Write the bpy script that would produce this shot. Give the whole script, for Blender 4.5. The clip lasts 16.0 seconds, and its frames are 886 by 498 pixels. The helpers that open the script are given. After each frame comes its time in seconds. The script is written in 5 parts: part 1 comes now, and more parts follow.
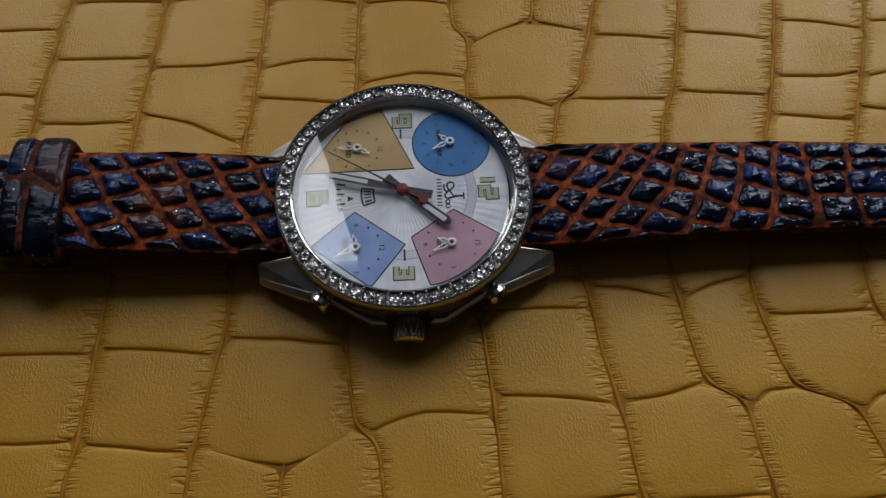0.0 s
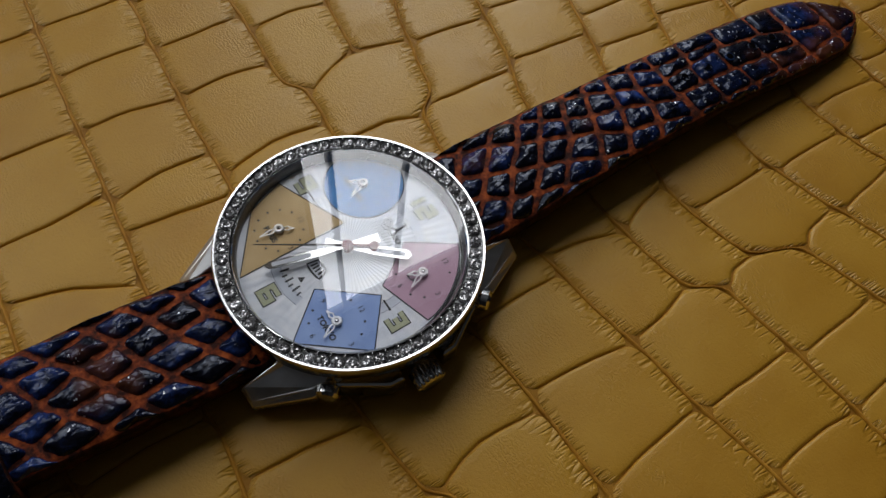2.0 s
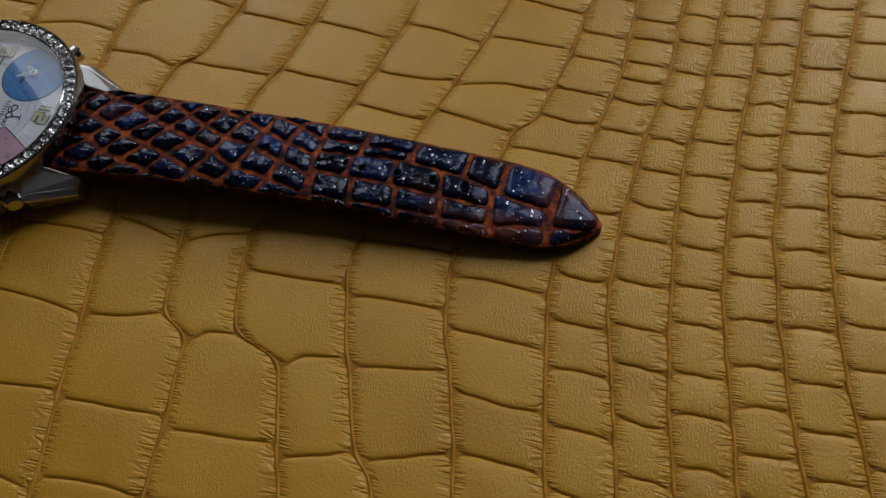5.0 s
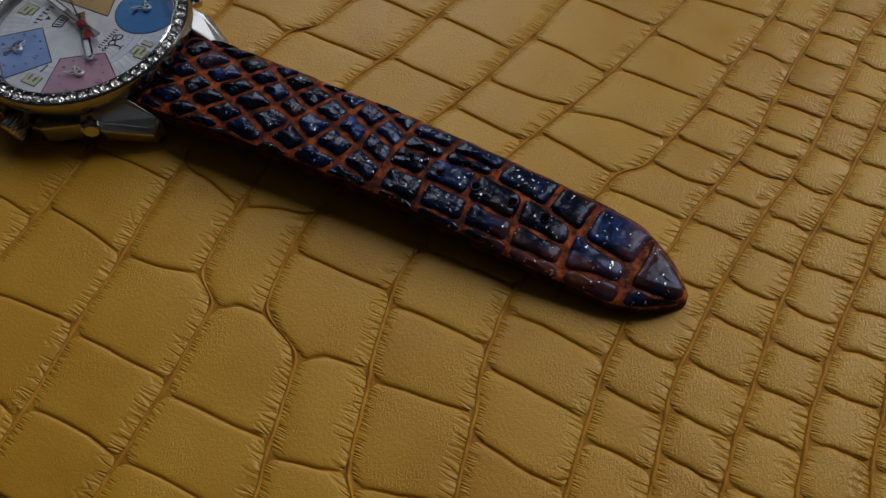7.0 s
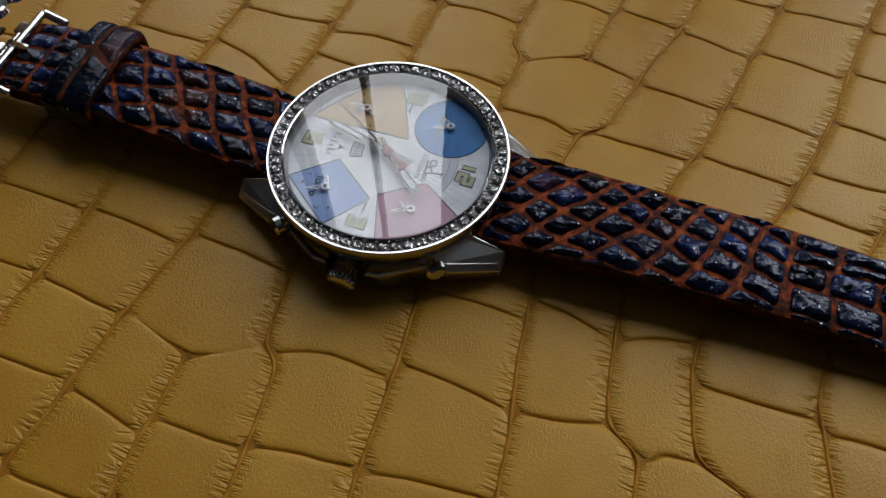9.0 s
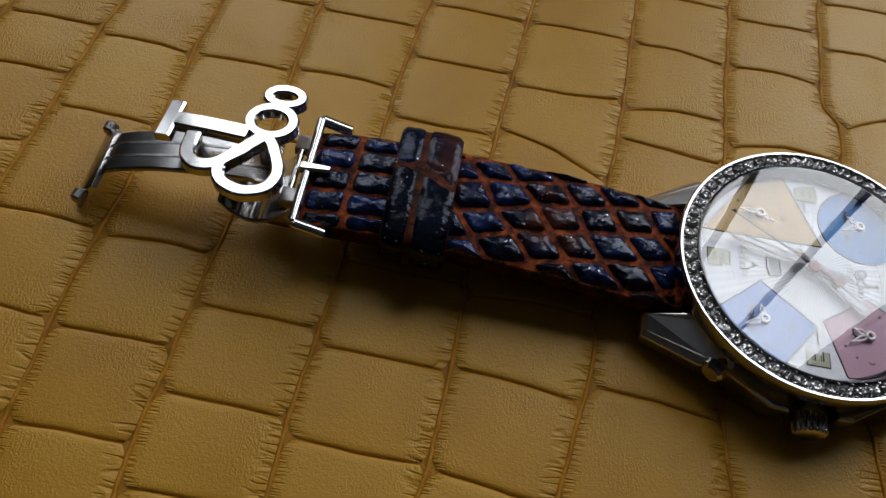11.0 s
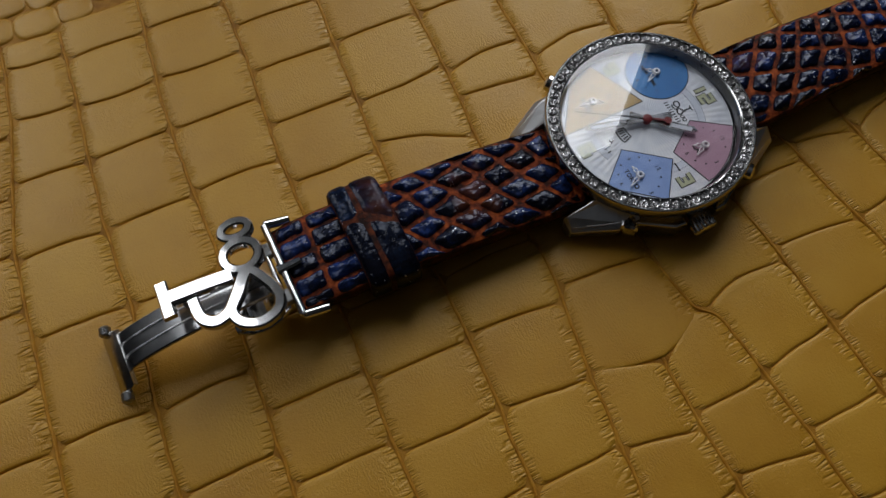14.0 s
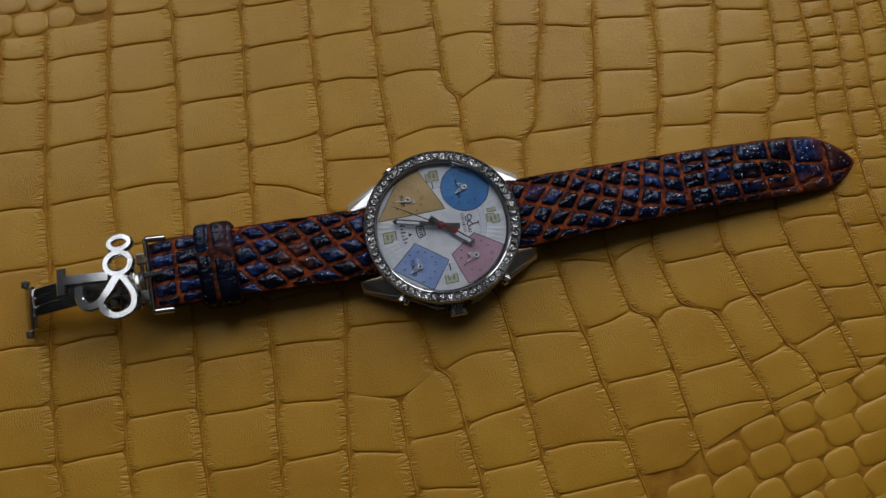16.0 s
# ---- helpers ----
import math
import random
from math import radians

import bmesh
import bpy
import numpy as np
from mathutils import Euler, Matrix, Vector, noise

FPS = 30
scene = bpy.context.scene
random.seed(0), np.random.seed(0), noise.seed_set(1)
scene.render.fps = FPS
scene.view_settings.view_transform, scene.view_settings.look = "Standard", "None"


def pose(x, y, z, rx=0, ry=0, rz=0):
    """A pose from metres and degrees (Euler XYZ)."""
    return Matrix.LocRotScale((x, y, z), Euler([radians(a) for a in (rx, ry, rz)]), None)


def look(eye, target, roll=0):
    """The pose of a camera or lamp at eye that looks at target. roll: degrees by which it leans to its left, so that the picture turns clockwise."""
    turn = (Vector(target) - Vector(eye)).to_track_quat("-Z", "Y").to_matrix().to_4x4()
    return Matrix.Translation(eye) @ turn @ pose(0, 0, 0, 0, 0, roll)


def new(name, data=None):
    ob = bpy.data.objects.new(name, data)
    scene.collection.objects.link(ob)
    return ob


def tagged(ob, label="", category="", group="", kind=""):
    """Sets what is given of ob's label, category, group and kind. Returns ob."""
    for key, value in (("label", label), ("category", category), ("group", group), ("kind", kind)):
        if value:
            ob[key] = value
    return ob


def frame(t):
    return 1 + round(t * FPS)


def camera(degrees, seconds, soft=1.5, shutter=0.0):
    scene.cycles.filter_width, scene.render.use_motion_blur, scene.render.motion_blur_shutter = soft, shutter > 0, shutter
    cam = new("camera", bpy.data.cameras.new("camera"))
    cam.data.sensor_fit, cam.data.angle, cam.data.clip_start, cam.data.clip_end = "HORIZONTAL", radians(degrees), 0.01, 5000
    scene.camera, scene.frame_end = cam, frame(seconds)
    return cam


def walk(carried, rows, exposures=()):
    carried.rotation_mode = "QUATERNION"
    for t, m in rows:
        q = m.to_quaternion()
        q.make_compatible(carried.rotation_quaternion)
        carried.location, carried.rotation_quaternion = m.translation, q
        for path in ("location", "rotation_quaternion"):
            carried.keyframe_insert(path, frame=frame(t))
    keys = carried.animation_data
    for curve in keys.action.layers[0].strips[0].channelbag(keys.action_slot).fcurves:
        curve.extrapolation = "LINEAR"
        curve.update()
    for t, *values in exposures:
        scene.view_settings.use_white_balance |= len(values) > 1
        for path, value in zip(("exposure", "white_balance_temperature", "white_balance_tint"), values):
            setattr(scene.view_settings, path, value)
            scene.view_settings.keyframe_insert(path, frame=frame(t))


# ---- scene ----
cam = camera(57.49, 16.0)
PATH = [
    (0, (0.00285, -0.07349, 0.13886), (0.00840, 0.01299, -0.04139), 0.86),
    (0.5, (-0.01553, -0.07132, 0.13437), (0.01198, 0.01285, -0.04496), 5.57),
    (1, (-0.02456, -0.06055, 0.13488), (0.01845, 0.01789, -0.04400), 6.95),
    (1.5, (-0.02830, -0.06184, 0.12941), (0.02766, 0.01553, -0.04632), 7.14),
    (2, (-0.03206, -0.06292, 0.13200), (0.03333, 0.01411, -0.04060), 7.40),
    (2.5, (-0.01980, -0.06859, 0.13129), (0.04336, 0.01186, -0.04058), 6.42),
    (3, (0.00910, -0.07613, 0.13153), (0.05956, 0.00987, -0.04184), 5.20),
    (3.5, (0.03751, -0.07988, 0.13748), (0.06766, 0.00823, -0.03951), 2.85),
    (4, (0.06671, -0.08405, 0.14288), (0.07566, 0.00592, -0.03552), -1.30),
    (4.5, (0.09985, -0.08585, 0.14469), (0.08766, 0.00582, -0.03264), -5.45),
    (4.7, (0.11169, -0.08533, 0.14411), (0.09315, 0.00574, -0.03298), -6.03),
    (5.2, (0.13818, -0.08427, 0.14179), (0.10190, 0.00463, -0.03365), -8.24),
    (5.75, (0.15384, -0.08047, 0.13494), (0.10315, 0.00668, -0.03780), -8.58),
    (6.3, (0.15463, -0.07701, 0.12850), (0.09607, 0.00981, -0.04190), -7.71),
    (6.8, (0.14180, -0.07686, 0.12729), (0.08329, 0.01097, -0.04260), -6.72),
    (7, (0.13484, -0.07685, 0.12756), (0.07699, 0.01114, -0.04246), -6.78),
    (7.5, (0.11452, -0.07981, 0.13057), (0.06159, 0.00968, -0.04027), -5.57),
    (8, (0.08879, -0.08344, 0.13262), (0.04382, 0.00939, -0.03872), -3.39),
    (8.5, (0.06398, -0.08578, 0.13519), (0.02403, 0.01027, -0.03563), -2.23),
    (9, (0.04194, -0.08860, 0.13342), (0.00714, 0.01073, -0.03665), -0.67),
    (9.5, (0.01564, -0.08768, 0.13119), (-0.01139, 0.01255, -0.03976), 1.40),
    (10, (-0.01233, -0.08347, 0.12791), (-0.03148, 0.01896, -0.04279), 4.17),
    (10.2, (-0.01953, -0.08251, 0.12670), (-0.03709, 0.02095, -0.04356), 4.63),
    (10.7, (-0.04563, -0.07824, 0.12346), (-0.05327, 0.02585, -0.04715), 7.78),
    (11.25, (-0.07289, -0.07299, 0.12028), (-0.06585, 0.02838, -0.05198), 11.82),
    (11.8, (-0.09279, -0.06839, 0.11823), (-0.07183, 0.02768, -0.05593), 14.22),
    (12.3, (-0.09940, -0.06586, 0.11795), (-0.06934, 0.02575, -0.05728), 13.03),
    (12.5, (-0.10142, -0.06467, 0.11700), (-0.06670, 0.02590, -0.05790), 11.67),
    (13, (-0.09851, -0.06305, 0.11929), (-0.05545, 0.02115, -0.05694), 6.24),
    (13.5, (-0.09412, -0.06265, 0.13996), (-0.04828, 0.01436, -0.03884), 4.26),
    (14, (-0.08792, -0.06619, 0.16184), (-0.04749, 0.00416, -0.02096), 3.62),
    (14.5, (-0.07513, -0.06598, 0.18040), (-0.04112, -0.00291, -0.00633), 2.77),
    (15, (-0.05805, -0.06468, 0.20513), (-0.03236, -0.01014, 0.01443), 2.68),
    (15.5, (-0.04210, -0.05835, 0.22522), (-0.02020, -0.01300, 0.03167), 8.61),
    (16, (-0.02159, -0.05832, 0.24211), (-0.00425, -0.01529, 0.04757), 10.23),
]
walk(cam, [(t, look(eye, target, roll)) for t, eye, target, roll in PATH])
MM = 0.001

# ---- light: tall windows in the wall beyond the watch, the last one half screened ----
sky = bpy.data.worlds.new("sky")
scene.world = sky
sky.use_nodes = True
sky_nodes = sky.node_tree.nodes
sky_tex = sky_nodes.new("ShaderNodeTexSky")
sky_tex.sky_type, sky_tex.sun_disc = "NISHITA", False
sky_tex.sun_elevation, sky_tex.sun_rotation = radians(35), radians(200)
sky.node_tree.links.new(sky_tex.outputs[0], sky_nodes["Background"].inputs[0])
sky_nodes["Background"].inputs[1].default_value = 0.06

WALL_Y = 0.80
WINDOWS = [(0.285, 0.95, 0.30, 2.10), (-0.645, -0.212, 0.30, 2.10), (-1.0, -0.665, 0.30, 2.10)]
WINDOW_BARS = [(0.381, 0.62), (-0.43,), ()]
WINDOW_WATTS = (15.6, 11.0, 4.6)
for (x0, x1, z0, z1), watts in zip(WINDOWS, WINDOW_WATTS):
    day = bpy.data.lights.new("window_light", "AREA")
    day.shape, day.size, day.size_y = "RECTANGLE", x1 - x0, z1 - z0
    day.energy = watts * (x1 - x0) * (z1 - z0)
    day.color = (0.955, 0.975, 1.0)
    lamp = new("window_light", day)
    lamp.matrix_world = look(((x0 + x1) / 2, WALL_Y + 0.05, (z0 + z1) / 2), ((x0 + x1) / 2, -1, (z0 + z1) / 2))


# ---- materials ----
def material(name):
    m = bpy.data.materials.new(name)
    m.use_nodes = True
    t = m.node_tree
    return m, t.nodes, t.links, t.nodes["Principled BSDF"]


def ramp(nodes, stops):
    r = nodes.new("ShaderNodeValToRGB")
    while len(r.color_ramp.elements) < len(stops):
        r.color_ramp.elements.new(0.5)
    for e, (p, c) in zip(r.color_ramp.elements, stops):
        e.position = p
        e.color = (*c, 1) if len(c) == 3 else c
    return r


def math_node(nodes, links, op, a, b=None, c=None, clamp=False):
    n = nodes.new("ShaderNodeMath")
    n.operation, n.use_clamp = op, clamp
    for i, v in enumerate((a, b, c)):
        if v is None:
            continue
        if isinstance(v, (int, float)):
            n.inputs[i].default_value = v
        else:
            links.new(v, n.inputs[i])
    return n.outputs[0]


def noise_tex(nodes, links, scale, detail=4, rough=0.55, vector=None, dims="3D", distort=0.0):
    n = nodes.new("ShaderNodeTexNoise")
    n.noise_dimensions = dims
    n.inputs["Scale"].default_value, n.inputs["Detail"].default_value = scale, detail
    n.inputs["Roughness"].default_value, n.inputs["Distortion"].default_value = rough, distort
    if vector is not None:
        links.new(vector, n.inputs["Vector"])
    return n.outputs["Fac"]


def coords(nodes):
    return nodes.new("ShaderNodeTexCoord").outputs["Object"]


def bumped(nodes, links, shader, height, depth, strength=1.0, under=None):
    b = nodes.new("ShaderNodeBump")
    b.inputs["Distance"].default_value, b.inputs["Strength"].default_value = depth, strength
    links.new(height, b.inputs["Height"])
    if under is not None:
        links.new(under, b.inputs["Normal"])
    links.new(b.outputs[0], shader.inputs["Normal"])
    return b.outputs[0]


def mixed(nodes, links, fac, a, b, blend="MIX"):
    n = nodes.new("ShaderNodeMix")
    n.data_type, n.blend_type = "RGBA", blend
    for sock, v in ((n.inputs[0], fac), (n.inputs[6], a), (n.inputs[7], b)):
        if isinstance(v, (int, float)):
            sock.default_value = v
        elif isinstance(v, tuple):
            sock.default_value = (*v, 1)
        else:
            links.new(v, sock)
    return n.outputs[2]


def hide_leather(name, ticks=True):
    """Mustard crocodile leather: smooth scales with fine creases, short ticks running in from both long edges."""
    m, n, l, s = material(name)
    co = coords(n)
    rnd = n.new("ShaderNodeObjectInfo").outputs["Random"]
    blotch = noise_tex(n, l, 55, 4, 0.6, co)
    grain = noise_tex(n, l, 1500, 3, 0.6, co)
    pore = noise_tex(n, l, 4200, 2, 0.5, co)
    tone = ramp(n, [(0.25, (0.405, 0.186, 0.012)), (0.5, (0.48, 0.236, 0.018)), (0.8, (0.545, 0.286, 0.026))])
    l.new(math_node(n, l, "ADD", math_node(n, l, "MULTIPLY", blotch, 0.8), math_node(n, l, "MULTIPLY", rnd, 0.2)), tone.inputs[0])
    speck = ramp(n, [(0.28, (0.90, 0.85, 0.76)), (0.42, (1, 1, 1))])
    l.new(grain, speck.inputs[0])
    col = mixed(n, l, 0.55, tone.outputs[0], speck.outputs[0], "MULTIPLY")
    height = math_node(n, l, "ADD", math_node(n, l, "MULTIPLY", grain, 0.24), math_node(n, l, "MULTIPLY", pore, 0.12))
    crease = n.new("ShaderNodeTexWave")
    crease.wave_type, crease.bands_direction = "BANDS", "X"
    crease.inputs["Scale"].default_value, crease.inputs["Distortion"].default_value = 430, 9
    crease.inputs["Detail"].default_value, crease.inputs["Detail Scale"].default_value = 3, 2.2
    l.new(co, crease.inputs["Vector"])
    where = ramp(n, [(0.47, (0, 0, 0)), (0.66, (1, 1, 1))])
    sep = n.new("ShaderNodeSeparateXYZ")
    l.new(co, sep.inputs[0])
    flank = n.new("ShaderNodeMapRange")
    flank.inputs["From Min"].default_value, flank.inputs["From Max"].default_value, flank.inputs["To Max"].default_value = 0.110, 0.150, 0.12
    l.new(sep.outputs[0], flank.inputs["Value"])
    l.new(math_node(n, l, "ADD", noise_tex(n, l, 90, 3, 0.5, co), flank.outputs[0]), where.inputs[0])
    height = math_node(n, l, "ADD", height, math_node(n, l, "MULTIPLY", math_node(n, l, "MULTIPLY", crease.outputs["Fac"], where.outputs[0]), 0.13))
    if ticks:
        for layer, reach, fine, depth, stretch in (("right_edge", 2.9, 0.72, 0.72, 0.16), ("left_edge", 1.7, 1.35, 0.62, 0.10)):
            uv = n.new("ShaderNodeUVMap")
            uv.uv_map = layer
            sep = n.new("ShaderNodeSeparateXYZ")
            l.new(uv.outputs[0], sep.inputs[0])
            both = n.new("ShaderNodeCombineXYZ")
            l.new(math_node(n, l, "MULTIPLY", sep.outputs[0], stretch), both.inputs[0])
            l.new(math_node(n, l, "MULTIPLY", sep.outputs[1], fine), both.inputs[1])
            l.new(math_node(n, l, "MULTIPLY", rnd, 37.0), both.inputs[2])
            lines = noise_tex(n, l, 1.0, 1, 0.4, both.outputs[0], distort=0.5)
            cut = math_node(n, l, "MULTIPLY", math_node(n, l, "ABSOLUTE", math_node(n, l, "SUBTRACT", lines, 0.5)), 9.0 if layer == "right_edge" else 10.0, clamp=True)
            long_or_short = math_node(n, l, "MULTIPLY", noise_tex(n, l, 0.7, 2, 0.5, both.outputs[0]), 2.0 * reach)
            fade = math_node(n, l, "SUBTRACT", 1.0, math_node(n, l, "DIVIDE", sep.outputs[0], long_or_short), clamp=True)
            dent = math_node(n, l, "MULTIPLY", math_node(n, l, "SUBTRACT", 1.0, cut), math_node(n, l, "POWER", fade, 0.7))
            height = math_node(n, l, "SUBTRACT", height, math_node(n, l, "MULTIPLY", dent, depth))
            col = mixed(n, l, math_node(n, l, "MULTIPLY", dent, 0.12), col, (0.30, 0.13, 0.016))
    l.new(col, s.inputs["Base Color"])
    rough = ramp(n, [(0.3, (0.34, 0.34, 0.34)), (0.7, (0.46, 0.46, 0.46))])
    l.new(blotch, rough.inputs[0])
    l.new(rough.outputs[0], s.inputs["Roughness"])
    s.inputs["Specular IOR Level"].default_value = 0.60
    s.inputs["Specular Tint"].default_value = (1.0, 0.93, 0.66, 1)
    bumped(n, l, s, height, 0.00042, 0.9)
    return m


def hide_seam(name, k=1.0):
    m, n, l, s = material(name)
    co = coords(n)
    a = noise_tex(n, l, 240, 4, 0.6, co)
    b = noise_tex(n, l, 1900, 3, 0.6, co)
    r = ramp(n, [(0.3, (0.24 * k, 0.095 * k, 0.008 * k)), (0.5, (0.35 * k, 0.150 * k, 0.014 * k)), (0.72, (0.45 * k, 0.215 * k, 0.024 * k))])
    l.new(a, r.inputs[0])
    l.new(r.outputs[0], s.inputs["Base Color"])
    s.inputs["Roughness"].default_value = 0.5
    s.inputs["Specular IOR Level"].default_value = 0.3
    s.inputs["Specular Tint"].default_value = (1.0, 0.85, 0.5, 1)
    bumped(n, l, s, math_node(n, l, "ADD", math_node(n, l, "MULTIPLY", a, 0.5), b), 0.00022, 0.7)
    return m


def strap_scale(name, blue=1.0, brown=0.7, gloss=1.0, relief=1.0):
    """Blue-black polished horn with brown rubs, fine creases and pale flecks painted as glints."""
    m, n, l, s = material(name)
    co = coords(n)
    rnd = n.new("ShaderNodeObjectInfo").outputs["Random"]
    a = noise_tex(n, l, 430, 5, 0.7, co)
    big = noise_tex(n, l, 60, 3, 0.5, co)
    grain = noise_tex(n, l, 2600, 3, 0.65, co)
    key = math_node(n, l, "ADD", math_node(n, l, "MULTIPLY", a, 0.75), math_node(n, l, "MULTIPLY", math_node(n, l, "ADD", rnd, -0.5), 0.26))
    r = ramp(n, [(0.28, (0.003, 0.003, 0.006)), (0.42, (0.005, 0.009, 0.028 * blue)), (0.53, (0.012, 0.027, 0.098 * blue)), (0.64, (0.030, 0.068, 0.25 * blue)), (0.86, (0.085, 0.085, 0.12))])
    l.new(key, r.inputs[0])
    rub = ramp(n, [(0.575, (0, 0, 0)), (0.75, (1, 1, 1))])
    along = n.new("ShaderNodeSeparateXYZ")
    l.new(co, along.inputs[0])
    tip = n.new("ShaderNodeMapRange")
    tip.inputs["From Min"].default_value, tip.inputs["From Max"].default_value, tip.inputs["To Max"].default_value = 0.078, 0.112, 0.21
    l.new(along.outputs[0], tip.inputs["Value"])
    clean = n.new("ShaderNodeMapRange")
    clean.inputs["From Min"].default_value, clean.inputs["From Max"].default_value, clean.inputs["To Max"].default_value = 0.0, 0.03, -0.09
    l.new(along.outputs[0], clean.inputs["Value"])
    big = math_node(n, l, "ADD", math_node(n, l, "ADD", big, clean.outputs[0]), math_node(n, l, "MULTIPLY", tip.outputs[0], 1.4))
    l.new(big, rub.inputs[0])
    col = mixed(n, l, math_node(n, l, "MULTIPLY", rub.outputs[0], brown), r.outputs[0], (0.165, 0.050, 0.017))
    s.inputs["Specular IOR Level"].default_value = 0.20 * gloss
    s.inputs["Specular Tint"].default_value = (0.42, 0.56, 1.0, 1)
    # pale metallic flecks in the base colour stand in for small glints
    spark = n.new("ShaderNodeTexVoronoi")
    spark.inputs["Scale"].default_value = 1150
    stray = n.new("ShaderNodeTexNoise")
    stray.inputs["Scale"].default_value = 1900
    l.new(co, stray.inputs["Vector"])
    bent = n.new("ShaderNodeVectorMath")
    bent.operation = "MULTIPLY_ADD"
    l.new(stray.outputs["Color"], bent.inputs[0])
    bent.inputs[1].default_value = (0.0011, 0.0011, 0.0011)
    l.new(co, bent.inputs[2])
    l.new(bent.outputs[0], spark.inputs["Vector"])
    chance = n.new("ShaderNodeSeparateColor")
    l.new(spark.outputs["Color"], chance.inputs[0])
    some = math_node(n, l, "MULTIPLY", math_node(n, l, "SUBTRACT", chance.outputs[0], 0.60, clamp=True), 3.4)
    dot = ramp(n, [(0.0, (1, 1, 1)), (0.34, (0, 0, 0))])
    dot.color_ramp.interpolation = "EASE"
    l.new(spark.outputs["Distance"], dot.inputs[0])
    glint_bias = n.new("ShaderNodeMapRange")
    glint_bias.inputs["From Min"].default_value, glint_bias.inputs["From Max"].default_value = 0.040, 0.085
    glint_bias.inputs["To Min"].default_value, glint_bias.inputs["To Max"].default_value = -0.04, 0.085
    l.new(along.outputs[0], glint_bias.inputs["Value"])
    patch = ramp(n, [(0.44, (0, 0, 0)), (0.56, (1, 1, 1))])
    l.new(math_node(n, l, "ADD", noise_tex(n, l, 210, 3, 0.6, co), math_node(n, l, "ADD", glint_bias.outputs[0], math_node(n, l, "MULTIPLY", tip.outputs[0], 0.7))), patch.inputs[0])
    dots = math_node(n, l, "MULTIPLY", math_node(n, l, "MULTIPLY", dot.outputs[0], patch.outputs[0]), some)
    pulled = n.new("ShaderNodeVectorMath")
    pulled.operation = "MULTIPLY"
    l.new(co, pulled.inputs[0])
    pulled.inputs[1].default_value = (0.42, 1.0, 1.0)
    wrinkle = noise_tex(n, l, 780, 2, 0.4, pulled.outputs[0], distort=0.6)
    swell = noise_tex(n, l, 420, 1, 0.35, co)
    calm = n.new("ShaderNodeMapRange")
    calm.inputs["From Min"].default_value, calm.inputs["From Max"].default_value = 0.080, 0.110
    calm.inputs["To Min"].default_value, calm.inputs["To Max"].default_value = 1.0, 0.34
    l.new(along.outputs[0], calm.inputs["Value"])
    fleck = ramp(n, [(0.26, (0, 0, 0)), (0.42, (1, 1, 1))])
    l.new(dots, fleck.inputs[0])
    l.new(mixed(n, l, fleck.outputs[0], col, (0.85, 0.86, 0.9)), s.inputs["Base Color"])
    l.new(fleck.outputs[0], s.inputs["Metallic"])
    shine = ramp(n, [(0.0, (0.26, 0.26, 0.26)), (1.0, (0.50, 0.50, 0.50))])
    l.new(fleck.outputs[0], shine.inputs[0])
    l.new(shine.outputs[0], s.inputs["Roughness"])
    lump = math_node(n, l, "ADD", math_node(n, l, "MULTIPLY", wrinkle, 0.55), math_node(n, l, "MULTIPLY", swell, 1.0))
    lump = math_node(n, l, "ADD", lump, math_node(n, l, "MULTIPLY", grain, 0.075))
    lump = math_node(n, l, "MULTIPLY", lump, calm.outputs[0])
    l.new(bumped(n, l, s, lump, 0.00066 * relief, 1.0), s.inputs["Coat Normal"])
    l.new(math_node(n, l, "MULTIPLY", calm.outputs[0], 0.44 * gloss), s.inputs["Coat Weight"])
    s.inputs["Coat Roughness"].default_value = 0.045
    return m


def rust_groove(name, dark=1.0):
    m, n, l, s = material(name)
    co = coords(n)
    a = noise_tex(n, l, 420, 4, 0.65, co)
    b = noise_tex(n, l, 2400, 3, 0.65, co)
    r = ramp(n, [(0.40, (0.035 * dark, 0.006 * dark, 0.002 * dark)), (0.52, (0.20 * dark, 0.033 * dark, 0.006 * dark)), (0.66, (0.46 * dark, 0.098 * dark, 0.018 * dark))])
    l.new(a, r.inputs[0])
    l.new(r.outputs[0], s.inputs["Base Color"])
    s.inputs["Roughness"].default_value = 0.6
    s.inputs["Specular IOR Level"].default_value = 0.15
    bumped(n, l, s, math_node(n, l, "ADD", a, math_node(n, l, "MULTIPLY", b, 0.7)), 0.0003, 0.8)
    return m


def steel(name, tone=0.62, rough=0.09, scratch=0.00002):
    m, n, l, s = material(name)
    co = coords(n)
    s.inputs["Metallic"].default_value = 1.0
    a = noise_tex(n, l, 700, 4, 0.6, co)
    r = ramp(n, [(0.3, (tone * 0.92, tone * 0.91, tone * 0.90)), (0.7, (tone, tone, tone * 1.01))])
    l.new(a, r.inputs[0])
    l.new(r.outputs[0], s.inputs["Base Color"])
    q = ramp(n, [(0.3, (rough * 0.85,) * 3), (0.7, (rough * 1.2,) * 3)])
    l.new(a, q.inputs[0])
    l.new(q.outputs[0], s.inputs["Roughness"])
    bumped(n, l, s, noise_tex(n, l, 120, 1, 0.4, co), scratch, 0.3)
    return m


def enamel(name, low, high, rough=0.3, scale=120, metal=0.0):
    m, n, l, s = material(name)
    a = noise_tex(n, l, scale, 4, 0.6, coords(n))
    r = ramp(n, [(0.3, low), (0.7, high)])
    l.new(a, r.inputs[0])
    l.new(r.outputs[0], s.inputs["Base Color"])
    s.inputs["Roughness"].default_value, s.inputs["Metallic"].default_value = rough, metal
    return m


